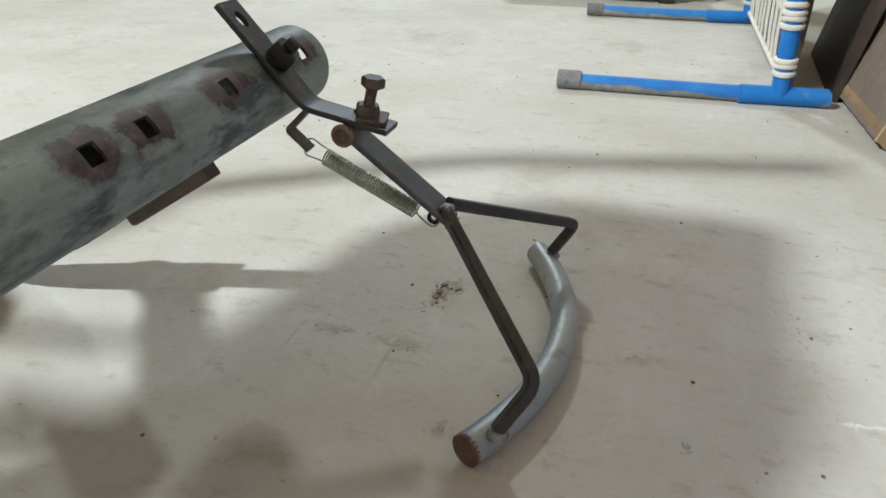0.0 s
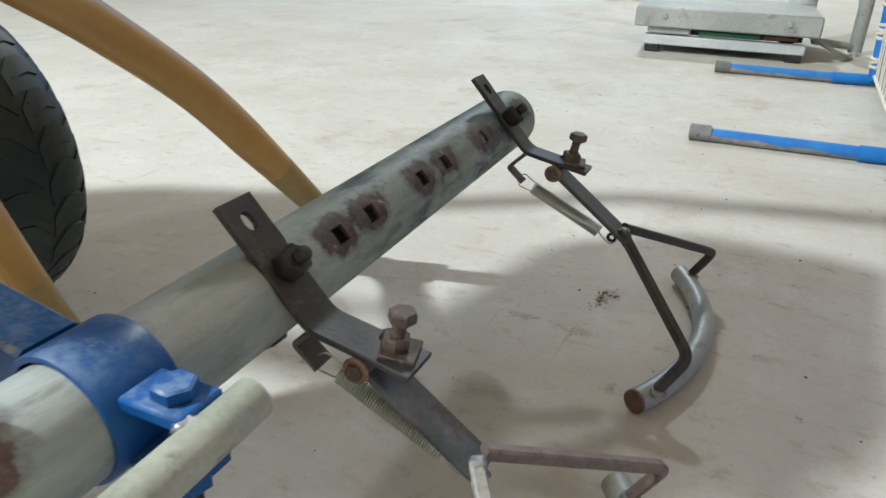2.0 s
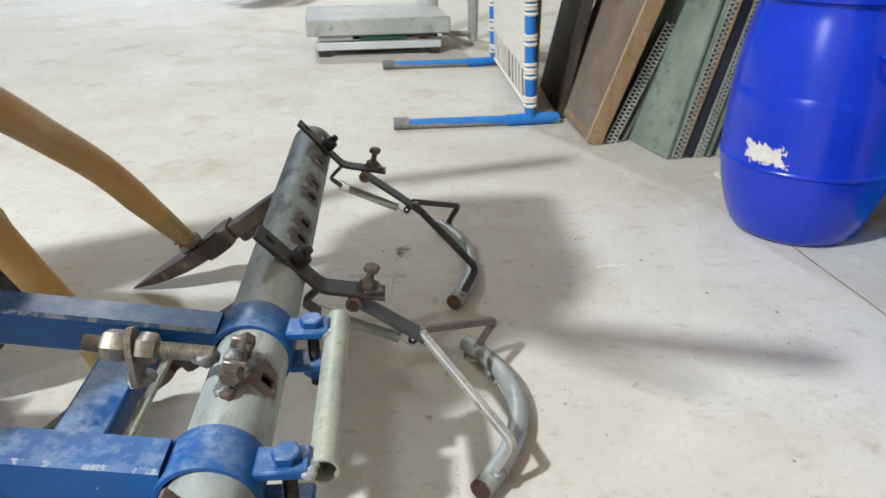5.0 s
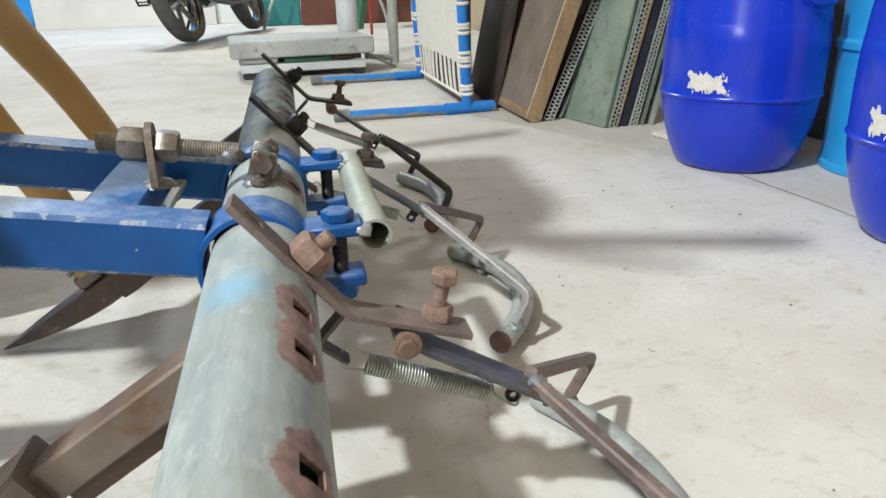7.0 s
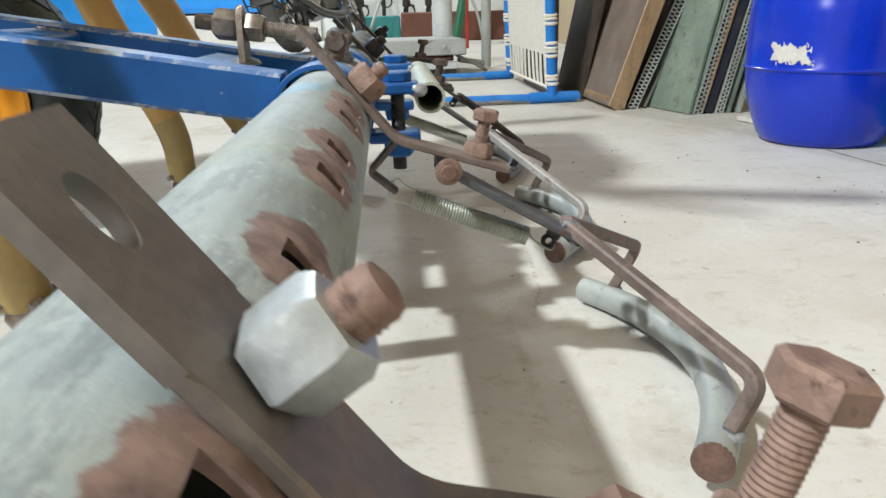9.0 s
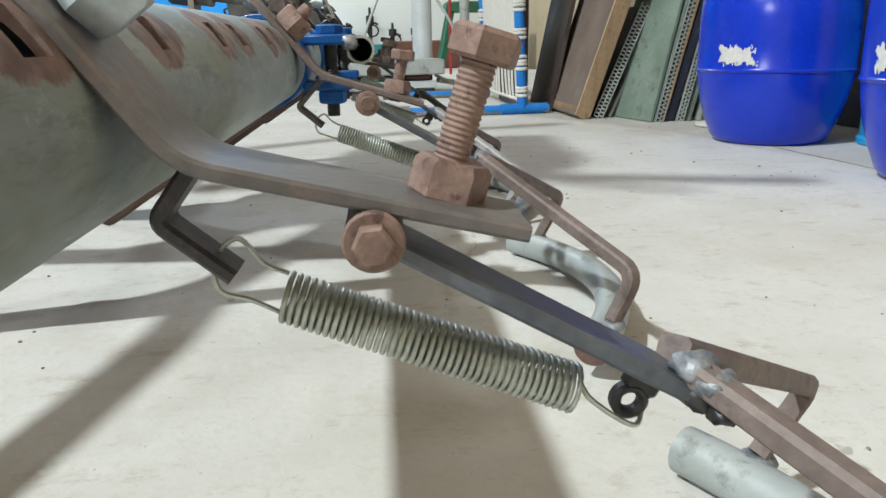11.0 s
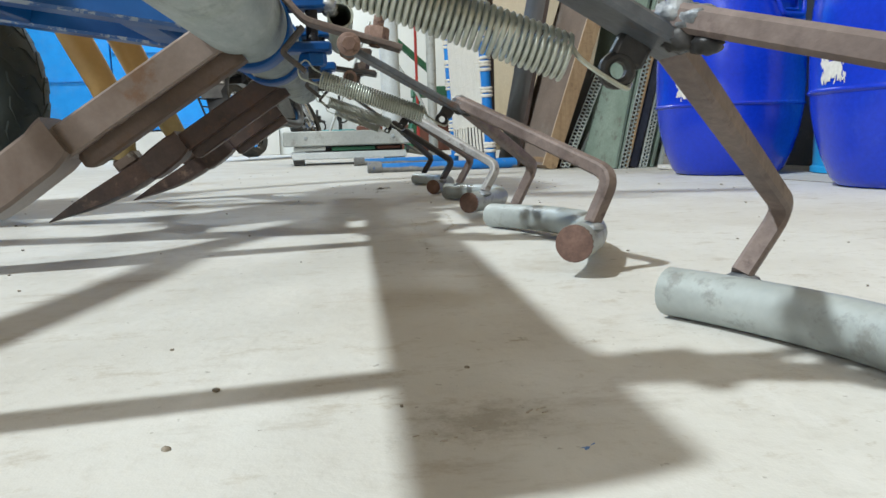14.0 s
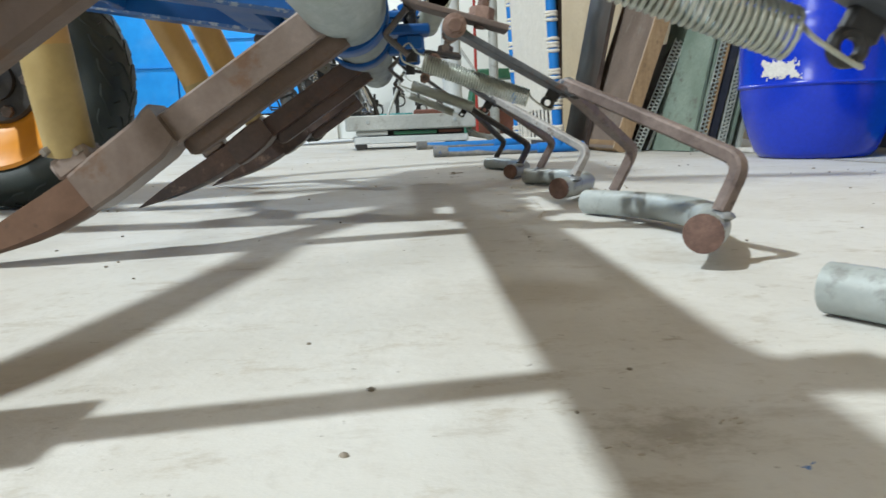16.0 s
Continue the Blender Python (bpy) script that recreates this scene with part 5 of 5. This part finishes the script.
def punched_edge(o, at, up, nrm, out, height, wide, pitch, cols, material):
    """A flange with rows of square holes: two rails and many bars."""
    g = Geo()
    across = out
    w = wide / cols
    for c in range(cols + 1):
        p = at + across * (w * c)
        g.sweep([p, p + up * height], rect(0.0035, 0.003, 0.0004), up=nrm)
    k = 0
    n = int(height / pitch)
    for i in range(n + 1):
        for c in range(cols):
            h = pitch * (i + (0.5 if c % 2 else 0.0))
            if h > height:
                continue
            p = at + across * (w * c) + up * h
            g.sweep([p, p + across * w], rect(0.003, pitch * 0.42, 0.0004), up=up)
    part("punched_flange", g, material, o, "flange with punched square holes")


leaning("dark_sheet", (0.622, 2.45), (0.613, 1.79), 1.35, 0.012, 0.0, DARKSHEET, "dark brown sheet leaning on the side wall", "sheet")
leaning("dark_sheet", (0.715, 2.20), (0.690, 1.74), 1.20, 0.014, 0.20, DARKSHEET, "dark brown sheet leaning behind the cot", "sheet")
o, a, b, up, nrm, run = leaning("wooden_board", (0.702, 1.86), (0.716, 1.462), 1.22, 0.046, 0.30, FACE, "dusty brown board with a pale worn edge", "board", edge=WOOD, edge_label="pale worn wooden edge", sway=0.10)
part("rounded_foot", Geo().tube([a + nrm * 0.023 + up * 0.018, b + nrm * 0.023 + up * 0.018 + run * 0.008], 0.0245, 20), WOOD, o, "rounded worn foot of the board")
part("edge_line", Geo().sweep([b - nrm * 0.0012 + run * 0.003, b - nrm * 0.0012 + run * 0.003 + up * 1.2], rect(0.0030, 0.0022, 0.0005), up=nrm), PALEWOOD, o, "pale worn corner")
o, a, b, up, nrm, run = leaning("screen_tray", (0.775, 1.86), (0.792, 1.475), 0.37, 0.008, 0.42, DARKSHEET, "short dark screen tray with a punched grey rim", "tray")
punched_edge(o, b - nrm * 0.016 + run * 0.006, up, run, nrm, 0.37, 0.030, 0.012, 2, TRAY)
leaning("screen_tray", (0.818, 1.86), (0.834, 1.490), 0.36, 0.008, 0.44, TRAY, "short grey screen tray leaning on the others", "tray")
leaning("screen_tray", (0.842, 1.86), (0.856, 1.500), 0.36, 0.007, 0.44, DARKSHEET, "short dark screen tray leaning on the others", "tray")
o, a, b, up, nrm, run = leaning("green_plate", (0.845, 1.54), (0.906, 1.310), 1.10, 0.008, 0.235, GREEN, "dusty green metal plate leaning on the wall", "plate")
o, a, b, up, nrm, run = leaning("screen_plate", (0.892, 1.56), (0.918, 1.315), 1.10, 0.005, 0.245, GREEN, "green screen plate with a punched flange", "plate")
punched_edge(o, b + run * 0.004 + nrm * 0.004, up, run, nrm, 1.09, 0.024, 0.013, 2, TRAY)
leaning("edge_strip", (0.932, 1.50), (0.944, 1.313), 1.085, 0.006, 0.245, WOOD, "tan wooden strip between the screen plates", "strip")
leaning("screen_plate", (0.944, 1.56), (0.956, 1.320), 1.08, 0.026, 0.245, NAVY, "dark navy screen plate leaning on the wall", "plate")
o, a, b, up, nrm, run = leaning("screen_plate", (0.978, 1.52), (0.990, 1.325), 1.06, 0.005, 0.235, TRAY, "grey screen plate with a punched flange", "plate")
punched_edge(o, b + run * 0.004 + nrm * 0.002, up, run, nrm, 1.05, 0.020, 0.012, 2, TRAY)
leaning("screen_plate", (1.018, 1.50), (1.028, 1.320), 1.04, 0.007, 0.23, GREEN, "thin green plate leaning on the wall", "plate")
leaning("screen_plate", (1.045, 1.49), (1.056, 1.315), 1.02, 0.007, 0.225, TRAY, "thin grey plate leaning on the wall", "plate")
# added sheet, stands in for the dark gap between the drums
leaning("dark_sheet", (1.345, 1.34), (1.375, 0.90), 1.00, 0.010, 0.12, NAVY, "dark navy sheet added to darken the gap behind the drums", "sheet")
part("foam_sheet", Geo().block((1.13, 1.10, 0.008), (0.26, 0.20, 0.014), Matrix.Rotation(0.2, 3, "Z"), 0.004), PAPER, None, "thin white foam sheet lying on the floor", category="foam sheet")


# ---------------------------------------------------------------- platform scale
scale_ob = thing("platform_scale", (0.06, 3.10, 0), "dusty grey platform scale with a pale base", "scale")
rot = Matrix.Rotation(radians(5), 3, "Z")
mid = Vector((0.065, 3.08, 0))


def sc(x, y, z):
    return mid + rot @ Vector((x, y, z))


part("platform", Geo().block(sc(0, 0, 0.133), (0.66, 0.48, 0.075), rot, 0.006), GREYPAINT, scale_ob, "dusty grey platform")
part("under_frame", Geo().block(sc(0.03, 0.02, 0.082), (0.50, 0.36, 0.034), rot, 0.004), BLACK, scale_ob)
part("lever_cover", Geo().block(sc(-0.20, -0.195, 0.083), (0.16, 0.05, 0.026), rot, 0.006), GREYPAINT, scale_ob, "dented pale lever cover")
part("lever_beam", Geo().block(sc(0.02, -0.205, 0.080), (0.22, 0.02, 0.018), rot, 0.003), DARKGREEN, scale_ob, "green lever beam")
part("lever_beam", Geo().block(sc(0.20, -0.200, 0.082), (0.12, 0.02, 0.014), rot, 0.003), CRATE, scale_ob, "dull red lever beam")
for fx in (-0.22, 0.22):
    part("skirt_bolt", Geo().hexagon(sc(fx, -0.239, 0.138), rot @ Vector((0, -1, 0)), 0.018, 0.008), NUT, scale_ob)
part("base_channel", Geo().block(sc(0.0, -0.20, 0.047), (0.58, 0.05, 0.036), rot, 0.004), WHITEBAR, scale_ob, "pale steel channel")
part("base_channel", Geo().block(sc(0.0, 0.20, 0.047), (0.58, 0.05, 0.036), rot, 0.004), WHITEBAR, scale_ob, "pale steel channel")
for fx in (-0.255, 0.255):
    for fy in (-0.20, 0.20):
        part("foot", Geo().block(sc(fx, fy, 0.0155), (0.055, 0.045, 0.029), rot, 0.004), BLACK, scale_ob)
part("column", Geo().tube([sc(0.29, 0.26, 0.10), sc(0.29, 0.26, 1.20)], 0.055, 24), WHITEBAR, scale_ob)
part("column", Geo().tube([sc(0.50, 0.10, 0.01), sc(0.50, 0.10, 1.10)], 0.026, 20), GREYPAINT, scale_ob)
part("cable", Geo().tube(spline([sc(0.30, -0.1, 0.09), sc(0.38, -0.12, 0.05), sc(0.46, -0.05, 0.012), sc(0.50, 0.08, 0.012), sc(0.46, 0.16, 0.30), sc(0.33, 0.25, 0.55)], 8), 0.008, 10), GREYPAINT, scale_ob)
part("brace", Geo().tube([sc(0.33, -0.02, 0.06), sc(0.50, 0.10, 0.03)], 0.014, 12), GREYPAINT, scale_ob)

# ---------------------------------------------------------------- things along the far wall
slab_box = lambda name, at, size, m, label, cat: part(name, Geo().block(at, size, None, 0.012), m, None, label, category=cat)
slab_box("crate", (0.70, 7.25, 0.145), (1.10, 0.5, 0.29), CRATE, "red-brown crate against the far wall", "crate")
slab_box("box", (-0.08, 7.30, 0.13), (0.44, 0.4, 0.26), TEAL, "teal box beside the crate", "box")
for i, (x, h) in enumerate(((-0.29, 0.50), (-0.03, 0.66), (0.22, 0.49), (0.47, 0.50))):
    p = thing("valve_stem", (x, 7.68, 0), "black upright valve stem by the far wall", "valve", "valve stems")
    part("stem", Geo().lathe([(0.05, 0), (0.05, 0.02), (0.022, 0.04), (0.022, h * 0.7), (0.045, h * 0.72), (0.045, h * 0.86), (0.014, h * 0.88), (0.014, h)], (x, 7.68, 0), (0, 0, 1), 14), BLACK, p)
    part("ring_handle", Geo().tube([(x + 0.03 + 0.06 * math.cos(a), 7.66, h * 0.62 + 0.06 * math.sin(a)) for a in [k * math.pi / 10 for k in range(21)]], 0.009, 8, caps=False), BLACK, p)
    part("lever", Geo().tube([(x - 0.02, 7.68, h * 0.8), (x + 0.09, 7.66, h * 0.72)], 0.012, 8), BLACK, p)
st = thing("machine_stand", (1.0, 6.3, 0), "green steel machine stand with sloping legs", "stand")
part("top", Geo().block((1.0, 6.3, 0.58), (0.60, 0.34, 0.09), None, 0.01), DARKGREEN, st)
for sx, sy in ((-1, -1), (1, -1), (-1, 1), (1, 1)):
    part("leg", Geo().sweep([(1.0 + 0.25 * sx, 6.3 + 0.12 * sy, 0.54), (1.0 + 0.36 * sx, 6.3 + 0.16 * sy, 0.0)], rect(0.05, 0.05)), DARKGREEN, st)
part("brace", Geo().sweep([(0.50, 6.0, 1.07), (0.87, 6.1, 0.76)], rect(0.05, 0.05)), DARKGREEN, st, "sloping green brace")
part("red_pole", Geo().tube([(0.67, 5.4, 0.0), (0.67, 5.4, 1.5)], 0.012, 16), REDPAINT, None, "thin red painted steel pole", category="pole")
part("prop_rod", Geo().tube([(-0.22, 6.6, 0.0), (0.34, 6.9, 1.35)], 0.014, 10), GREYPAINT, None, "thin grey rod leaning by the wall", category="rod")


# ---------------------------------------------------------------- motorcycle on its side stand
def motorcycle(at, heading, tilt):
    m = Matrix.Translation(at) @ Matrix.Rotation(heading, 4, "Z") @ Matrix.Rotation(tilt, 4, "X") @ Matrix.Scale(1.08, 4)
    ob = thing("motorcycle", at, "black parked motorcycle leaning on its side stand", "motorcycle")

    def P(x, y, z):
        return m @ Vector((x, y, z))

    def floored(p):
        return Vector((p.x, p.y, 0.012))

    def D(x, y, z):
        return m.to_3x3() @ Vector((x, y, z))

    for wx in (0.0, 1.26):
        c = P(wx, 0, 0.30)
        tp = [(0.235, -0.040), (0.262, -0.060), (0.286, -0.050), (0.302, 0.0), (0.286, 0.050), (0.262, 0.060), (0.235, 0.040)]
        t = part("tyre", Geo().lathe(tp, c, D(0, 1, 0), 48, close=False), MOTOTYRE, ob, "dusty grey-black motorcycle tyre")
        part("rim", Geo().lathe([(0.236, -0.028), (0.226, -0.024), (0.222, 0.0), (0.226, 0.024), (0.236, 0.028)], c, D(0, 1, 0), 40, close=False), CHROME, t)
        part("hub", Geo().lathe([(0.03, -0.06), (0.06, -0.05), (0.06, 0.05), (0.03, 0.06)], c, D(0, 1, 0), 24), CHROME, t)
        for i in range(6):
            a = math.pi / 3 * i
            part("spoke", Geo().sweep([P(wx + 0.05 * math.cos(a), 0, 0.30 + 0.05 * math.sin(a)), P(wx + 0.226 * math.cos(a + 0.2), 0, 0.30 + 0.226 * math.sin(a + 0.2))], rect(0.022, 0.03)), MOTOGREY, t)
    for s in (-1, 1):
        part("swing_arm", Geo().sweep([P(0, 0.085 * s, 0.30), P(0.48, 0.085 * s, 0.34)], rect(0.03, 0.05)), MOTOBLACK, ob)
        sh = part("shock_absorber", Geo().tube([P(0.05, 0.11 * s, 0.33), P(0.20, 0.11 * s, 0.66)], 0.017, 12), CHROME, ob)
        part("shock_spring", coil(P(0.08, 0.11 * s, 0.40), P(0.18, 0.11 * s, 0.62), 0.028, 0.006, 9), CHROME, sh)
        part("fork", Geo().tube([P(1.26, 0.08 * s, 0.30), P(1.05, 0.08 * s, 0.88)], 0.022, 12), CHROME, ob)
        part("indicator", Geo().lathe([(0.012, 0), (0.03, 0.02), (0.034, 0.05), (0.018, 0.075)], P(-0.16, 0.13 * s, 0.73), D(-0.2, s, 0), 16), LENS_AMBER, ob, "amber indicator lens")
    part("rear_mudguard", Geo().sweep([P(0.18, 0, 0.66), P(0.02, 0, 0.67), P(-0.14, 0, 0.62), P(-0.25, 0, 0.50), P(-0.29, 0, 0.36)], rect(0.17, 0.03, 0.008)), MOTOBLACK, ob)
    hold = part("plate_holder", Geo().sweep([P(-0.24, 0, 0.64), P(-0.30, 0, 0.46)], rect(0.20, 0.012, 0.003)), MOTOGREY, ob)
    part("number_plate", Geo().sweep([P(-0.250, 0, 0.690), P(-0.296, 0, 0.570)], rect(0.20, 0.006, 0.001)), PLATE, hold, "white number plate with dark bars")
    for k, w in ((0.35, 0.10), (0.7, 0.13)):
        p = P(-0.253, 0, 0.690).lerp(P(-0.299, 0, 0.570), k)
        part("plate_bar", Geo().block(p, (0.006, w, 0.016), m.to_3x3() @ Matrix.Rotation(0.366, 3, "Y"), 0.001), GREYPAINT, hold)
    part("tail_lamp", Geo().block(P(-0.24, 0, 0.755), (0.07, 0.15, 0.06), m.to_3x3(), 0.015), LENS_RED, ob, "red tail lamp")
    part("seat", Geo().sweep([P(-0.18, 0, 0.80), P(0.10, 0, 0.80), P(0.35, 0, 0.77), P(0.58, 0, 0.80)], rect(0.24, 0.09, 0.03)), MOTOBLACK, ob)
    part("side_panel", Geo().sweep([P(0.12, 0, 0.68), P(0.50, 0, 0.60)], rect(0.26, 0.18, 0.03)), MOTOBLACK, ob)
    part("fuel_tank", Geo().sweep([P(0.55, 0, 0.80), P(0.70, 0, 0.88), P(0.90, 0, 0.88), P(1.0, 0, 0.82)], rect(0.28, 0.20, 0.06), scale=[0.7, 1, 1, 0.6]), MOTOBLACK, ob)
    part("engine", Geo().block(P(0.60, 0, 0.38), (0.34, 0.26, 0.24), m.to_3x3(), 0.03), MOTOBLACK, ob)
    cyl = Geo()
    for i in range(7):
        cyl.block(P(0.70, 0, 0.50 + 0.022 * i), (0.16, 0.20, 0.010), m.to_3x3(), 0.004)
    part("cylinder_fins", cyl, MOTOGREY, ob)
    part("exhaust", Geo().tube(spline([P(0.78, -0.10, 0.50), P(0.86, -0.13, 0.38), P(0.70, -0.15, 0.24), P(0.30, -0.16, 0.25), P(0.0, -0.18, 0.32), P(-0.22, -0.19, 0.38)], 6), 0.035, 14), MOTOBLACK, ob)
    part("exhaust_shield", Geo().sweep([P(0.18, -0.205, 0.30), P(-0.16, -0.225, 0.375)], rect(0.012, 0.055, 0.004)), CHROME, ob)
    part("chain_cover", Geo().sweep([P(0.0, 0.12, 0.36), P(0.48, 0.12, 0.40)], rect(0.03, 0.07, 0.01)), MOTOBLACK, ob)
    guard = Geo()
    for gz in (0.36, 0.42, 0.48, 0.54):
        guard.tube([P(-0.12, 0.20, gz), P(0.02, 0.20, gz)], 0.006, 8)
    guard.tube(bent([P(-0.12, 0.20, 0.34), P(-0.14, 0.20, 0.58), P(0.02, 0.20, 0.60), P(0.04, 0.20, 0.34), P(-0.12, 0.20, 0.34)], 0.03, 4), 0.008, 8)
    part("leg_guard", guard, MOTOBLACK, ob, "black grid guard beside the rear wheel")
    part("frame_tube", Geo().tube(bent([P(0.16, 0, 0.66), P(0.55, 0, 0.72), P(0.98, 0, 0.80), P(0.84, 0, 0.36), P(0.45, 0, 0.26)], 0.05, 4), 0.018, 12), MOTOBLACK, ob)
    part("front_mudguard", Geo().sweep([P(1.26 + 0.33 * math.cos(a), 0, 0.30 + 0.33 * math.sin(a)) for a in [2.7 - 0.22 * i for i in range(9)]], rect(0.11, 0.012, 0.004)), MOTOBLACK, ob)
    part("handlebar", Geo().tube(bent([P(0.92, -0.36, 1.02), P(1.02, -0.18, 1.02), P(1.04, 0.18, 1.02), P(0.92, 0.36, 1.02)], 0.04, 4), 0.013, 10), BLACK, ob)
    part("head_lamp", Geo().lathe([(0.03, -0.08), (0.085, -0.03), (0.09, 0.02), (0.06, 0.035)], P(1.14, 0, 0.90), D(1, 0, 0), 24), CHROME, ob)
    part("side_stand", Geo().tube([P(0.45, 0.10, 0.28), floored(P(0.42, 0.26, 0.05))], 0.012, 10), MOTOBLACK, ob)
    return ob


motorcycle(Vector((-0.66, 5.05, 0.0)), radians(73), radians(-18))

# ---------------------------------------------------------------- floor joint, grit and stains
jt = Geo()
pts = [(0.975, 0.90, 0.0007), (0.985, 0.70, 0.0007), (1.008, 0.45, 0.0007), (1.02, 0.10, 0.0007), (1.03, -0.6, 0.0007)]
jt.sweep(spline(pts, 6), rect(0.004, 0.0012, 0.0003), up=(0, 0, 1))
part("floor_joint", jt, CRACK, None, "thin dark joint in the cement floor", category="joint", kind="structure")
rnd = random.Random(11)
grit = Geo()
for i in range(150):
    x, y = rnd.uniform(-0.6, 1.0), rnd.uniform(-0.75, 2.0)
    r = rnd.uniform(0.0006, 0.0017)
    grit.block((x, y, r * 0.5), (r * 2, r * rnd.uniform(1, 2.4), r), Matrix.Rotation(rnd.uniform(0, 3), 3, "Z"), r * 0.3)
for i in range(40):
    along = rnd.gauss(0, 1)
    x, y = 0.160 + 0.006 * along + rnd.gauss(0, 0.008), 0.785 + 0.020 * along + rnd.gauss(0, 0.010)
    r = 0.0005 + 0.0022 * rnd.random() ** 3
    grit.block((x, y, r * 0.4), (r * 2.6, r * rnd.uniform(1, 2.4), r * 0.8), Matrix.Rotation(rnd.uniform(0, 3), 3, "Z"), r * 0.3)
part("grit", grit, GRIT, None, "scattered dark grit and crumbs on the floor", category="grit", kind="stuff")


def flakes(marks, seed):
    """Thin irregular flecks of dirt strewn along lines: (x0, y0, x1, y1, count, spread, size)."""
    rnd = random.Random(seed)
    g = Geo()
    top = 0.00008
    for x0, y0, x1, y1, count, spread, size in marks:
        way = math.atan2(y1 - y0, x1 - x0)
        for k in range(count):
            t = rnd.random()
            x, y = x0 + (x1 - x0) * t + rnd.gauss(0, spread), y0 + (y1 - y0) * t + rnd.gauss(0, spread)
            turn = way + rnd.gauss(0, 0.5)
            a, b = size * rnd.uniform(0.5, 1.6), size * rnd.uniform(0.12, 0.4)
            ring_pts = [(a * (0.8 + 0.2 * math.sin(q * 3.1 + k)) * math.cos(q * 0.9), b * math.sin(q * 0.9)) for q in range(7)]
            pts = [(x + p * math.cos(turn) - q * math.sin(turn), y + p * math.sin(turn) + q * math.cos(turn)) for p, q in ring_pts]
            top += 0.0000035
            g.add([(p, q, h) for h in (-0.0003, top) for p, q in pts], [tuple(range(7, 14))] + [(j, (j + 1) % 7, 7 + (j + 1) % 7, 7 + j) for j in range(7)])
    return g


MARKS = [
    (0.227, 0.157, 0.217, 0.022, 26, 0.0012, 0.004), (0.217, 0.022, 0.195, -0.056, 16, 0.0012, 0.004),
    (0.174, 0.106, 0.167, -0.051, 12, 0.002, 0.003), (0.167, -0.051, 0.168, -0.154, 9, 0.002, 0.003),
    (0.168, -0.154, 0.157, -0.294, 10, 0.002, 0.003), (0.518, 0.876, 0.531, 0.766, 10, 0.0012, 0.0028), (0.531, 0.766, 0.542, 0.688, 8, 0.0012, 0.0028), (0.116, -0.614, 0.136, -0.616, 6, 0.0025, 0.0016),
    (0.136, -0.616, 0.168, -0.594, 9, 0.002, 0.0016), (0.045, 0.684, 0.100, 0.684, 4, 0.004, 0.0025),
    (0.120, 0.684, 0.180, 0.680, 4, 0.005, 0.0025), (0.150, 0.740, 0.175, 0.800, 8, 0.007, 0.0025),
    (-0.076, 0.672, -0.048, 0.668, 3, 0.003, 0.003), (0.215, 0.575, 0.225, 0.582, 3, 0.004, 0.003),
    (0.05, 0.50, 0.14, 0.51, 4, 0.012, 0.0025), (0.36, 0.72, 0.39, 0.73, 2, 0.006, 0.003),
]
part("dirt_flecks", flakes(MARKS, 5), HAIRLINE, None, "dark scuffs and hairline cracks in the cement floor", category="floor mark", kind="stuff", smooth=False)
part("pale_scrapes", flakes([(0.542, 0.688, 0.607, 0.696, 20, 0.0015, 0.006)], 9), PALE, None, "pale scrapes on the cement floor", category="floor mark", kind="stuff", smooth=False)
part("paint_spot", flakes([(0.414, 0.608, 0.417, 0.622, 7, 0.002, 0.004)], 3), SPOT_TEAL, None, "dried teal paint spot on the floor", category="floor mark", smooth=False)
part("paint_spot", flakes([(0.171, -0.635, 0.175, -0.631, 6, 0.0006, 0.0012)], 4), SPOT_BLUE, None, "dried blue paint spot on the floor", category="floor mark", smooth=False)
for x, y, r in ((0.146, -0.541, 0.0014), (0.030, -0.608, 0.0018), (0.725, 0.570, 0.0030), (0.822, 0.495, 0.0030), (0.393, 0.268, 0.0022)):
    out = [(r * (0.9 + 0.25 * math.sin(i * 2.1 + x * 40)) * math.cos(i * 0.628), r * (0.75 + 0.2 * math.sin(i * 1.7 + y * 40)) * math.sin(i * 0.628)) for i in range(10)]
    g = Geo().sweep([(x, y, 0.0), (x, y, r * 0.4), (x + r * 0.1, y, r * 0.7)], out, scale=[1, 0.9, 0.5])
    part("pebble", g, GRIT, None, "small dark crumb lying on the floor", category="pebble")
